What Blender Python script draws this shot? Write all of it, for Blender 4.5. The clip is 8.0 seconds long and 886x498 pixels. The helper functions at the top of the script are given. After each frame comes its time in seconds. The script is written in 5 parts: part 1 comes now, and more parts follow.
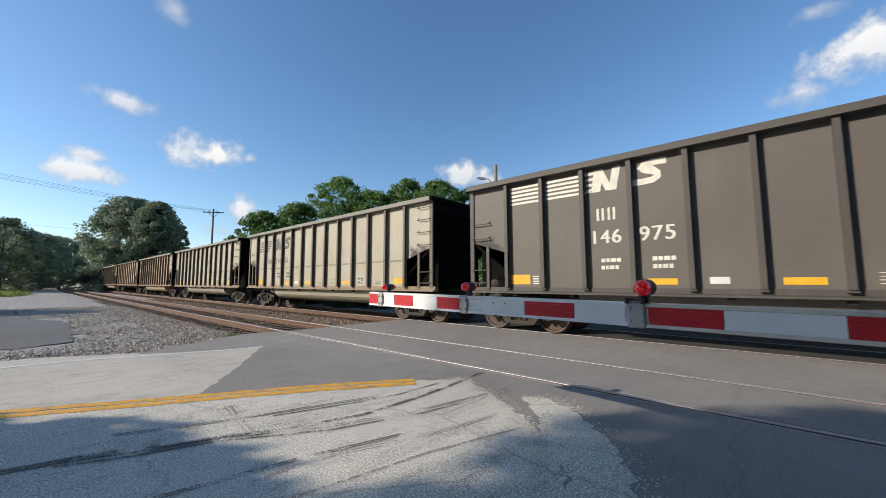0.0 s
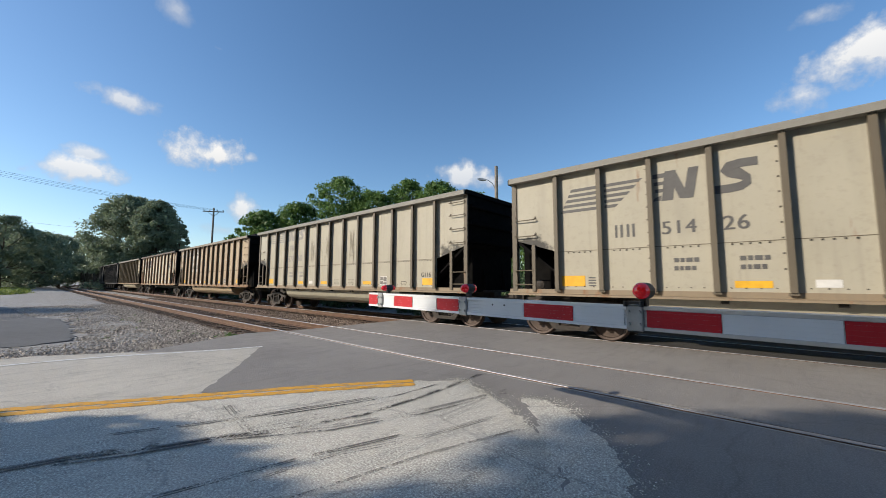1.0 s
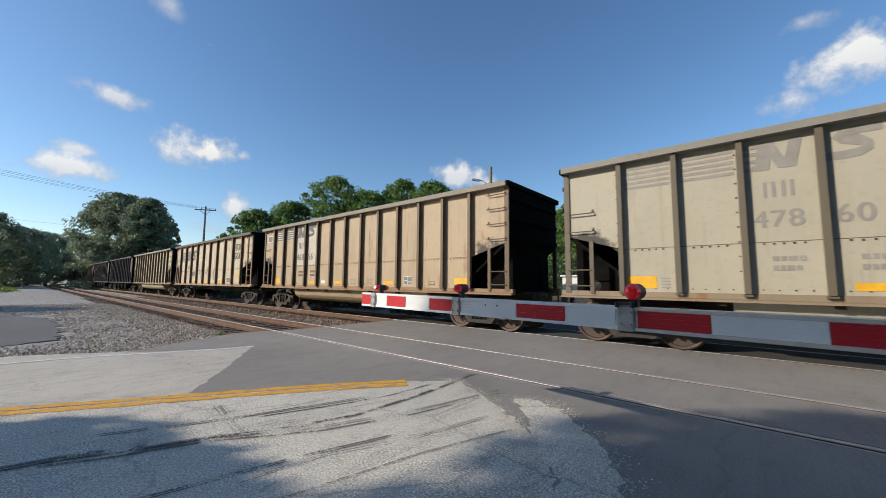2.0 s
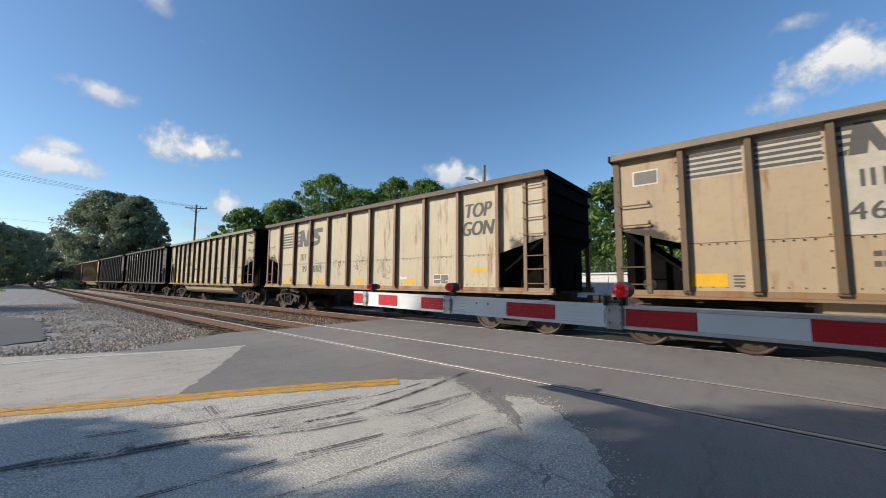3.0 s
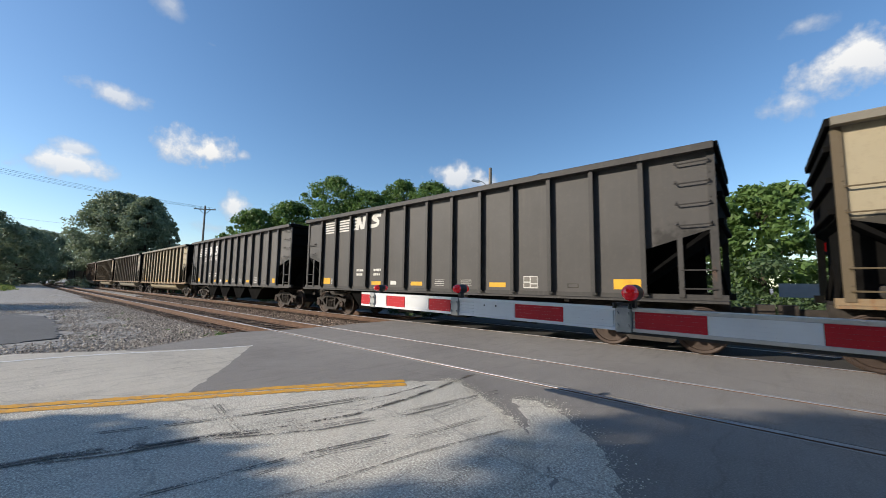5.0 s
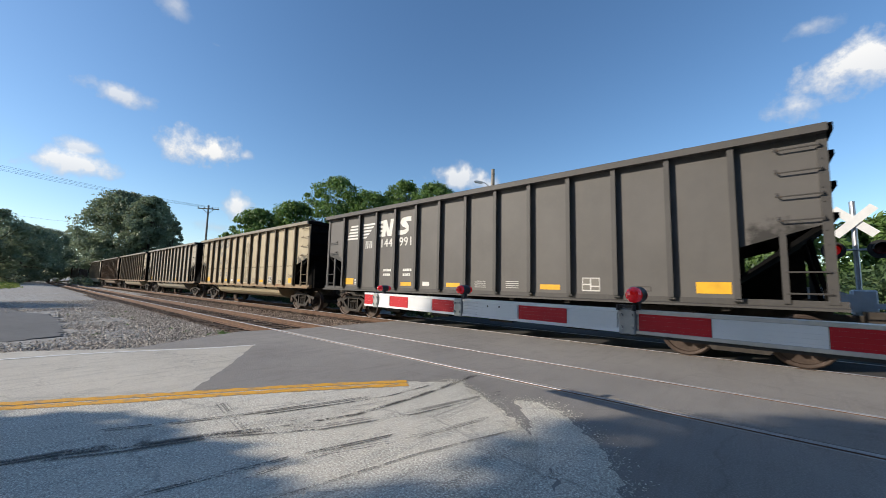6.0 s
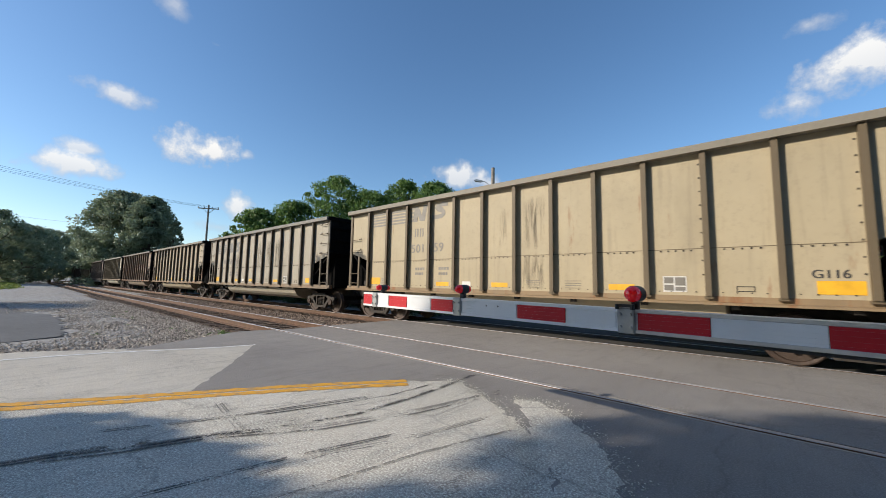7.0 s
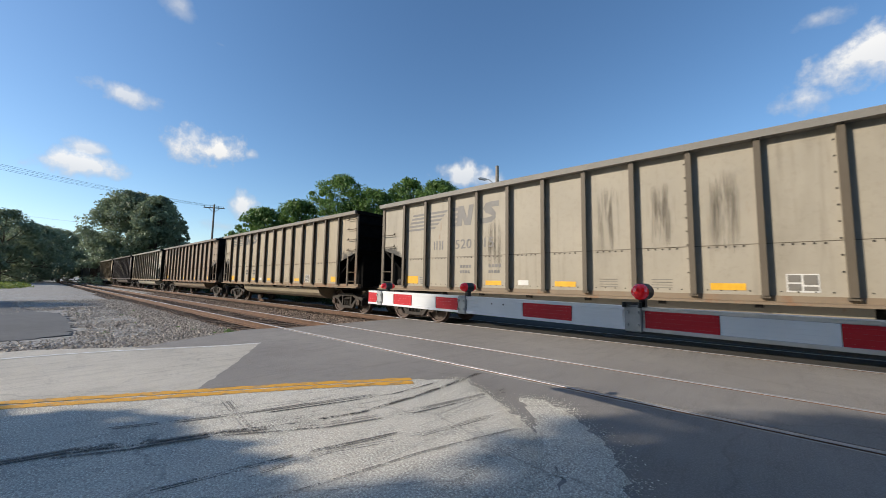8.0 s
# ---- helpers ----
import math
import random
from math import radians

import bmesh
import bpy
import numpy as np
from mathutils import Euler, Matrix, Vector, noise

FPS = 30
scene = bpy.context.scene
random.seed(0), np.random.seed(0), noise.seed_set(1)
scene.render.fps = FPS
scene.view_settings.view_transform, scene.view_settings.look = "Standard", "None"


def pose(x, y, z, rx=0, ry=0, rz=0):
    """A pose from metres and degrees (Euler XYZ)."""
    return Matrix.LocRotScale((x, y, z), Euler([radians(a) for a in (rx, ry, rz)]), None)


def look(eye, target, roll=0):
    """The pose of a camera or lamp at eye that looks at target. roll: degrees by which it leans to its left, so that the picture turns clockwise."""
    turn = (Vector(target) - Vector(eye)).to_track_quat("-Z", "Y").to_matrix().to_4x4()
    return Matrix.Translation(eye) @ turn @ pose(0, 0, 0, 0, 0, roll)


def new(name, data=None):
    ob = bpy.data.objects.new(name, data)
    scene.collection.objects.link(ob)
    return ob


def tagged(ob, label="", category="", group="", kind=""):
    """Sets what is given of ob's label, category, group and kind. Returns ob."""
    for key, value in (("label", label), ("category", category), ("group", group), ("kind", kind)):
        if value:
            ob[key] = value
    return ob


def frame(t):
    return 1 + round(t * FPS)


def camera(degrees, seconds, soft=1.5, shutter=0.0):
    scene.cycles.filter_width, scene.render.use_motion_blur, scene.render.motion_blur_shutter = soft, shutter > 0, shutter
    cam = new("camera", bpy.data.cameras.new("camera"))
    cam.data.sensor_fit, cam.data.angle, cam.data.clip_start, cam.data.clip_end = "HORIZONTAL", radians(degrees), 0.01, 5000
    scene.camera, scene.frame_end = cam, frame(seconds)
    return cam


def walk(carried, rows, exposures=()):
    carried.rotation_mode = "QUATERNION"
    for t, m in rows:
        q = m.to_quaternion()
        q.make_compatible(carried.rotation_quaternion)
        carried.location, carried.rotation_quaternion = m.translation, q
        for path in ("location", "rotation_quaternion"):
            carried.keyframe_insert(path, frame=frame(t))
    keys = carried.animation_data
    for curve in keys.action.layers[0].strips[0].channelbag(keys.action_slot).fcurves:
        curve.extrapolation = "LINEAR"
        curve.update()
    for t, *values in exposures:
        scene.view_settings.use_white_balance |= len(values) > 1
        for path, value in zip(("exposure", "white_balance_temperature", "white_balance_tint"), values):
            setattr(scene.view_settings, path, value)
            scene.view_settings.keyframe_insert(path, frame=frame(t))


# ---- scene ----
import functools

cam = camera(100.9, 8.0, soft=0.85, shutter=0.05)
PATH = [
    (0, (-0.005, 0.018, 1.361), (-1.33, 1.505, 1.541), -0.2),
    (0.5, (0.0, 0.007, 1.36), (-1.326, 1.493, 1.544), 0.1),
    (1, (0.002, 0.012, 1.367), (-1.323, 1.499, 1.551), 0.2),
    (1.5, (0.0, 0.013, 1.365), (-1.316, 1.507, 1.552), 0.4),
    (3, (0.025, 0.028, 1.369), (-1.25, 1.559, 1.546), 0.3),
    (3.5, (0.017, 0.014, 1.367), (-1.258, 1.544, 1.545), 0.2),
    (4, (0.014, -0.007, 1.363), (-1.267, 1.518, 1.544), 0.4),
    (4.5, (0.019, 0.009, 1.362), (-1.272, 1.525, 1.548), 0.5),
    (6, (0.012, -0.013, 1.36), (-1.294, 1.49, 1.554), 1.2),
    (6.5, (0.017, -0.002, 1.365), (-1.29, 1.5, 1.557), 1.1),
    (7, (0.018, 0.005, 1.366), (-1.29, 1.507, 1.554), 1.0),
    (7.5, (0.014, 0.013, 1.368), (-1.299, 1.511, 1.551), 0.8),
    (8, (0.006, 0.01, 1.363), (-1.319, 1.497, 1.542), 0.9),
]
EXPOSURES = [(0, 0.04), (0.5, 0.02), (1, -0.02), (1.5, -0.06), (3, -0.08), (4, -0.05), (4.5, -0.02), (6, 0.04), (6.5, 0.06), (7, 0.02), (8, 0.0)]
walk(cam, [(t, look(eye, target, roll)) for t, eye, target, roll in PATH], EXPOSURES)

# ---- world, sun ----
SUN_EL, SUN_AZ = radians(24.9), radians(217.5)      # azimuth clockwise from +y
SUN_DIR = Vector((math.sin(SUN_AZ) * math.cos(SUN_EL), math.cos(SUN_AZ) * math.cos(SUN_EL), math.sin(SUN_EL)))


def sun_lamp():
    d = bpy.data.lights.new("sun", "SUN")
    d.energy, d.angle, d.color = 5.0, radians(0.55), (1.0, 0.9, 0.76)
    ob = new("sun", d)
    ob.rotation_mode = "QUATERNION"
    ob.rotation_quaternion = SUN_DIR.to_track_quat("Z", "Y")


sun_lamp()

# clouds: bearing from +y to the right, height above the horizon, half width, half height (degrees), density
CLOUDS = [
    (-74.3, 16.7, 6.6, 3.3, 1.0), (-70.2, 16.9, 2.0, 1.6, 0.8), (-84.2, 20.9, 4.0, 1.7, 0.8), (-86.2, 12.3, 5.2, 1.9, 0.9), (-86.4, 14.2, 2.4, 1.2, 0.8), (-79.6, 32.0, 2.2, 2.4, 0.55),
    (-74.5, 29.4, 1.6, 0.8, 0.5), (-70.8, 9.7, 2.8, 3.0, 0.9), (-72.9, 7.0, 3.6, 1.1, 0.6), (-39.2, 16.3, 7.4, 2.8, 0.85), (9.0, 22.8, 7.6, 3.6, 0.95), (3.8, 20.6, 3.6, 2.0, 0.8), (5.4, 28.0, 3.8, 2.0, 0.7),
    (40.0, 30.0, 14.0, 5.0, 1.0), (120.0, 22.0, 16.0, 5.0, 1.0), (-150.0, 40.0, 12.0, 6.0, 0.8),
]


def build_world():
    w = bpy.data.worlds.new("sky")
    scene.world = w
    w.use_nodes = True
    nt = w.node_tree
    nt.nodes.clear()
    N, L = nt.nodes.new, nt.links.new

    def vm(op, a, b=None, c=None):
        n = N("ShaderNodeVectorMath")
        n.operation = op
        for k, v in enumerate((a, b, c)):
            if v is None:
                continue
            if hasattr(v, "is_linked"):
                L(v, n.inputs[k])
            else:
                n.inputs[k].default_value = v
        return n.outputs["Value"] if op in ("DOT_PRODUCT", "LENGTH") else n.outputs["Vector"]

    def mm(op, a, b=0.0, clamp=False):
        n = N("ShaderNodeMath")
        n.operation, n.use_clamp = op, clamp
        for k, v in enumerate((a, b)):
            if hasattr(v, "is_linked"):
                L(v, n.inputs[k])
            else:
                n.inputs[k].default_value = v
        return n.outputs[0]

    sky = N("ShaderNodeTexSky")
    sky.sky_type, sky.sun_disc, sky.sun_elevation, sky.sun_rotation = "NISHITA", False, SUN_EL, SUN_AZ
    sky.air_density, sky.dust_density, sky.ozone_density = 1.0, 0.45, 2.8
    co = N("ShaderNodeTexCoord").outputs["Generated"]
    no = N("ShaderNodeTexNoise")
    no.inputs["Scale"].default_value, no.inputs["Detail"].default_value, no.inputs["Roughness"].default_value = 9.0, 9.0, 0.62
    L(co, no.inputs["Vector"])
    big = N("ShaderNodeTexNoise")
    big.inputs["Scale"].default_value, big.inputs["Detail"].default_value = 26.0, 6.0
    L(co, big.inputs["Vector"])
    puff = mm("ADD", mm("MULTIPLY", no.outputs[0], 2.6), mm("MULTIPLY", big.outputs[0], 1.0))
    total, low = None, None
    for az, el, hw, hh, dens in CLOUDS:
        a, e = radians(az), radians(el)
        right = (math.cos(a), -math.sin(a), 0.0)
        fwd = Vector((math.sin(a) * math.cos(e), math.cos(a) * math.cos(e), math.sin(e)))
        up = Vector(right).cross(fwd)
        u = mm("DIVIDE", vm("DOT_PRODUCT", co, right), math.sin(radians(hw)))
        v = mm("DIVIDE", vm("DOT_PRODUCT", co, tuple(up)), math.sin(radians(hh)))
        front = mm("GREATER_THAN", vm("DOT_PRODUCT", co, tuple(fwd)), 0.5)
        r = mm("SQRT", mm("ADD", mm("MULTIPLY", u, u), mm("MULTIPLY", v, v)))
        m = mm("SUBTRACT", mm("ADD", mm("SUBTRACT", 1.0, r), puff), 2.0 + 0.25 * (1 - dens))
        m = mm("MULTIPLY", mm("MULTIPLY", m, 1.9 * dens, True), front, True)
        m = mm("MULTIPLY", m, min(1.0, dens))
        shade = mm("MULTIPLY", mm("ADD", mm("MULTIPLY", v, 0.35), 0.75, True), m)
        total = m if total is None else mm("MAXIMUM", total, m)
        low = shade if low is None else mm("MAXIMUM", low, shade)
    bg = N("ShaderNodeBackground")
    bg.inputs["Strength"].default_value = 0.168
    hs = N("ShaderNodeHueSaturation")
    hs.inputs["Saturation"].default_value = 1.12
    L(sky.outputs[0], hs.inputs["Color"])
    L(hs.outputs[0], bg.inputs["Color"])
    cl = N("ShaderNodeBackground")
    ramp = N("ShaderNodeValToRGB")
    ramp.color_ramp.elements[0].color = (0.42, 0.48, 0.58, 1)
    ramp.color_ramp.elements[1].color = (0.98, 0.97, 0.95, 1)
    ramp.color_ramp.elements[1].position = 0.85
    L(low, ramp.inputs[0])
    L(ramp.outputs[0], cl.inputs["Color"])
    mix = N("ShaderNodeMixShader")
    L(total, mix.inputs[0]), L(bg.outputs[0], mix.inputs[1]), L(cl.outputs[0], mix.inputs[2])
    out = N("ShaderNodeOutputWorld")
    L(mix.outputs[0], out.inputs["Surface"])


build_world()


# ---- materials ----
class Mat:
    """A small wrapper that writes a Principled material."""

    def __init__(self, name, rough=0.7, metal=0.0):
        self.m = bpy.data.materials.new(name)
        self.m.use_nodes = True
        self.nt = self.m.node_tree
        self.b = self.nt.nodes["Principled BSDF"]
        self.b.inputs["Roughness"].default_value, self.b.inputs["Metallic"].default_value = rough, metal
        self.co = None

    def n(self, kind, **kw):
        x = self.nt.nodes.new(kind)
        for k, v in kw.items():
            x.inputs[k].default_value = v
        return x

    def link(self, a, b):
        self.nt.links.new(a, b)

    def coords(self, scale=(1, 1, 1), world=False):
        mp = self.nt.nodes.new("ShaderNodeMapping")
        mp.inputs["Scale"].default_value = scale
        src = self.nt.nodes.new("ShaderNodeNewGeometry").outputs["Position"] if world else self.nt.nodes.new("ShaderNodeTexCoord").outputs["Object"]
        self.link(src, mp.inputs["Vector"])
        return mp.outputs["Vector"]

    def noise(self, scale, detail=4.0, rough=0.55, stretch=(1, 1, 1), world=False):
        x = self.n("ShaderNodeTexNoise", Scale=scale, Detail=detail, Roughness=rough)
        self.link(self.coords(stretch, world), x.inputs["Vector"])
        return x.outputs["Fac"]

    def ramp(self, fac, stops):
        r = self.nt.nodes.new("ShaderNodeValToRGB")
        e = r.color_ramp.elements
        while len(e) < len(stops):
            e.new(0.5)
        for el, (p, c) in zip(e, stops):
            el.position = p
            el.color = (c, c, c, 1) if isinstance(c, (int, float)) else (*c, 1)
        self.link(fac, r.inputs[0])
        return r.outputs[0]

    def mix(self, fac, a, b, mode="MIX"):
        x = self.nt.nodes.new("ShaderNodeMix")
        x.data_type, x.blend_type = "RGBA", mode
        for sock, v in ((x.inputs[0], fac), (x.inputs[6], a), (x.inputs[7], b)):
            if hasattr(v, "is_linked"):
                self.link(v, sock)
            else:
                sock.default_value = v if isinstance(v, (int, float)) else (*v, 1)
        return x.outputs[2]

    def random(self):
        return self.nt.nodes.new("ShaderNodeObjectInfo").outputs["Random"]

    def color(self, c):
        if hasattr(c, "is_linked"):
            self.link(c, self.b.inputs["Base Color"])
        else:
            self.b.inputs["Base Color"].default_value = (*c, 1)
        return self

    def bump(self, fac, strength=0.3, dist=0.01):
        x = self.n("ShaderNodeBump", Strength=strength, Distance=dist)
        self.link(fac, x.inputs["Height"])
        self.link(x.outputs[0], self.b.inputs["Normal"])
        return self


def car_paint(name, base, rust=0.3, dirt=0.5, dark=False, seed=0.0, soot=False):
    """Painted steel with vertical streaks, road dust and rust."""
    m = Mat(name, 0.62)
    streak = m.noise(2.2, 6, 0.6, (2.4, 2.4, 0.16))
    fine = m.noise(11, 6, 0.7)
    blotch = m.noise(0.55 + 0.07 * seed, 5, 0.6)
    c = m.mix(m.ramp(blotch, [(0.3, 0.0), (0.75, 1.0)]), tuple(v * (0.9 if not dark else 0.76) for v in base), tuple(min(1, v * 1.05) for v in base))
    grime = (0.16, 0.135, 0.1) if not dark else (0.12, 0.105, 0.09)
    c = m.mix(m.ramp(streak, [(0.55, 0.0), (0.8, 0.75 * dirt)]), c, grime)
    wash = m.noise(0.75 + 0.1 * seed, 4, 0.5, (1.5, 1.5, 0.32))
    c = m.mix(m.ramp(wash, [(0.57, 0.0), (0.78, 0.6 * dirt)]), c, tuple(0.4 * v for v in base))
    c = m.mix(m.ramp(fine, [(0.52, 0.0), (0.85, 0.35)]), c, grime)
    spots = m.noise(1.5 + 0.1 * seed, 7, 0.7, (1.6, 1.6, 0.22))
    c = m.mix(m.ramp(spots, [(0.7 - 0.3 * rust, 0.0), (0.8 - 0.26 * rust, 0.85)]), c, (0.23, 0.095, 0.035))
    if soot:        # coal soot smeared round the end platforms
        sp = m.nt.nodes.new("ShaderNodeSeparateXYZ")
        m.link(m.coords(), sp.inputs[0])

        def calc(op, p, q, clamp=False):
            x = m.nt.nodes.new("ShaderNodeMath")
            x.operation, x.use_clamp = op, clamp
            for k, v in enumerate((p, q)):
                if hasattr(v, "is_linked"):
                    m.link(v, x.inputs[k])
                else:
                    x.inputs[k].default_value = v
            return x.outputs[0]
        along = calc("MULTIPLY", calc("SUBTRACT", calc("ABSOLUTE", sp.outputs[0], 0.0), 6.05), 1.6, True)
        low = calc("MULTIPLY", calc("SUBTRACT", 2.85, sp.outputs[2]), 1.7, True)
        patch = calc("ADD", calc("MULTIPLY", along, low), calc("MULTIPLY", calc("SUBTRACT", m.noise(3.2, 6, 0.65), 0.5), 1.5))
        c = m.mix(m.ramp(patch, [(0.42, 0.0), (0.72, 0.92)]), c, (0.018, 0.016, 0.014))
    m.color(c)
    m.bump(fine, 0.12, 0.01)
    return m.m


def plain(name, col, rough=0.6, metal=0.0, var=0.25, scale=6.0, bump=0.1, second=None):
    m = Mat(name, rough, metal)
    f = m.noise(scale, 6, 0.6)
    lo = second or tuple(v * (1 - var) for v in col)
    m.color(m.mix(m.ramp(f, [(0.35, 0.0), (0.68, 1.0)]), lo, col))
    if bump:
        m.bump(m.noise(scale * 6, 4), bump, 0.01)
    return m.m


def asphalt(name, light, dark, worn, stone):
    m = Mat(name, 0.85)
    big = m.noise(0.35, 5, 0.6, world=True)
    mid = m.noise(2.4, 6, 0.65, world=True)
    grit = m.noise(60, 5, 0.8, world=True)
    rub = m.n("ShaderNodeTexNoise", Scale=1.0, Detail=6.0, Roughness=0.65)
    turn = m.n("ShaderNodeMapping", Rotation=(0, 0, radians(22)), Scale=(7.0, 0.8, 1.0))
    m.link(m.nt.nodes.new("ShaderNodeNewGeometry").outputs["Position"], turn.inputs["Vector"])
    m.link(turn.outputs[0], rub.inputs["Vector"])
    c = m.mix(m.ramp(big, [(0.32, 0.0), (0.7, 1.0)]), dark, light)
    c = m.mix(m.ramp(mid, [(0.5, 0.0), (0.72, worn)]), c, tuple(v * 0.55 for v in dark))
    c = m.mix(m.ramp(rub.outputs["Fac"], [(0.52, 0.0), (0.66, 0.9 * worn)]), c, tuple(v * 0.42 for v in dark))
    c = m.mix(m.ramp(grit, [(0.48, 0.0), (0.62, stone)]), c, tuple(min(1, v * 1.75) for v in light))
    c = m.mix(m.ramp(grit, [(0.3, stone), (0.45, 0.0)]), c, tuple(v * 0.4 for v in dark))
    crack = m.n("ShaderNodeTexVoronoi", Scale=0.55)
    crack.feature = "DISTANCE_TO_EDGE"
    warp = m.noise(1.7, 5, world=True)
    add = m.nt.nodes.new("ShaderNodeVectorMath")
    add.operation = "ADD"
    m.link(m.coords((1, 1, 1), True), add.inputs[0]), m.link(warp, add.inputs[1])
    m.link(add.outputs[0], crack.inputs["Vector"])
    c = m.mix(m.ramp(crack.outputs["Distance"], [(0.0, 0.65 * worn), (0.012, 0.0)]), c, (0.035, 0.033, 0.03))
    m.color(c)
    m.bump(grit, 0.9, 0.012)
    return m.m


M = {
    "old_asphalt": asphalt("bleached_asphalt", (0.68, 0.61, 0.51), (0.44, 0.4, 0.335), 0.5, 1.0),
    "lane": asphalt("smooth_bleached_asphalt", (0.62, 0.57, 0.49), (0.47, 0.43, 0.37), 0.35, 0.3),
    "asphalt": asphalt("grey_asphalt", (0.31, 0.287, 0.262), (0.22, 0.203, 0.187), 0.25, 0.35),
    # darkened to stand in for the shade beneath the train
    "shade_asphalt": asphalt("shade_dark_asphalt", (0.07, 0.065, 0.06), (0.04, 0.037, 0.035), 0.4, 0.3),
    "lot": asphalt("lot_asphalt", (0.15, 0.15, 0.15), (0.11, 0.11, 0.11), 0.3, 0.2),
    "white_line": plain("worn_white_line", (0.92, 0.91, 0.88), 0.7, 0, 0.35, 9),
    "rail_rust": plain("rusty_rail", (0.17, 0.095, 0.058), 0.75, 0.2, 0.4, 5),
    "rail_top": plain("polished_rail_head", (0.5, 0.5, 0.52), 0.5, 0.6, 0.25, 9, 0.02),
    "tie": plain("weathered_sleeper", (0.13, 0.085, 0.055), 0.9, 0, 0.5, 7, 0.5),
    "iron": plain("dirty_cast_steel", (0.055, 0.045, 0.037), 0.75, 0.2, 0.5, 7, 0.2),
    "wheel": plain("wheel_steel", (0.08, 0.055, 0.043), 0.6, 0.4, 0.35, 5, 0.05),
    # the shade on the car ends is put into this near-black colour
    "black": plain("shade_black_steel", (0.01, 0.0095, 0.009), 1.0, 0, 0.5, 4),
    "coal": plain("coal", (0.012, 0.012, 0.013), 0.55, 0, 0.5, 18, 0.7),
    "arm_white": plain("white_reflective_sheet", (0.8, 0.81, 0.82), 0.3, 0, 0.08, 5, 0.02),
    "arm_red": plain("red_reflective_sheet", (0.56, 0.008, 0.018), 0.6, 0, 0.15, 5, 0.02),
    "alu": plain("dull_aluminium", (0.6, 0.61, 0.62), 0.42, 0.85, 0.15, 14, 0.05),
    "galv": plain("galvanised_steel", (0.45, 0.46, 0.46), 0.5, 0.7, 0.25, 12, 0.08),
    "lamp_black": plain("black_housing", (0.02, 0.02, 0.02), 0.5, 0, 0.2, 10, 0.02),
    "bark": plain("bark", (0.13, 0.1, 0.07), 0.95, 0, 0.5, 5, 0.6),
    "pole": plain("pole_wood", (0.31, 0.265, 0.215), 0.9, 0, 0.4, 4, 0.4),
    "cable": plain("cable", (0.03, 0.03, 0.03), 0.7, 0, 0.1, 5, 0),
}


# hardly any gloss, so that the shaded car ends stay black
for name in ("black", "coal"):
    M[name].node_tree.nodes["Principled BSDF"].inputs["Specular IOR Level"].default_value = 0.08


def worn_line(name, col, under):
    m = Mat(name, 0.7)
    a = m.noise(7, 7, 0.75, world=True)
    b = m.noise(60, 4, 0.7, world=True)
    c = m.mix(m.ramp(b, [(0.35, 0.0), (0.6, 1.0)]), tuple(v * 0.8 for v in col), col)
    m.color(m.mix(m.ramp(a, [(0.5, 0.0), (0.62, 0.85)]), c, under))
    m.bump(b, 0.4, 0.005)
    return m.m


M["yellow_line"] = worn_line("worn_yellow_line", (0.8, 0.4, 0.03), (0.3, 0.24, 0.17))


def rubber_mark():
    """Broken dark rubber on the road, bare road between."""
    m = Mat("tyre_rubber", 0.8)
    m.color((0.1, 0.094, 0.087))
    tc = m.nt.nodes.new("ShaderNodeUVMap")
    n1 = m.noise(34, 6, 0.85, world=True)
    n2 = m.noise(2.2, 4, 0.6, world=True)
    add = m.nt.nodes.new("ShaderNodeMath")
    add.operation = "ADD"
    m.link(n1, add.inputs[0]), m.link(n2, add.inputs[1])
    tr = m.nt.nodes.new("ShaderNodeBsdfTransparent")
    mx = m.nt.nodes.new("ShaderNodeMixShader")
    m.link(m.ramp(add.outputs[0], [(0.95, 0.0), (1.3, 0.45)]), mx.inputs[0])
    m.link(tr.outputs[0], mx.inputs[1]), m.link(m.b.outputs[0], mx.inputs[2])
    m.link(mx.outputs[0], m.nt.nodes["Material Output"].inputs[0])
    m.nt.nodes.remove(tc)
    return m.m


M["rubber"] = rubber_mark()


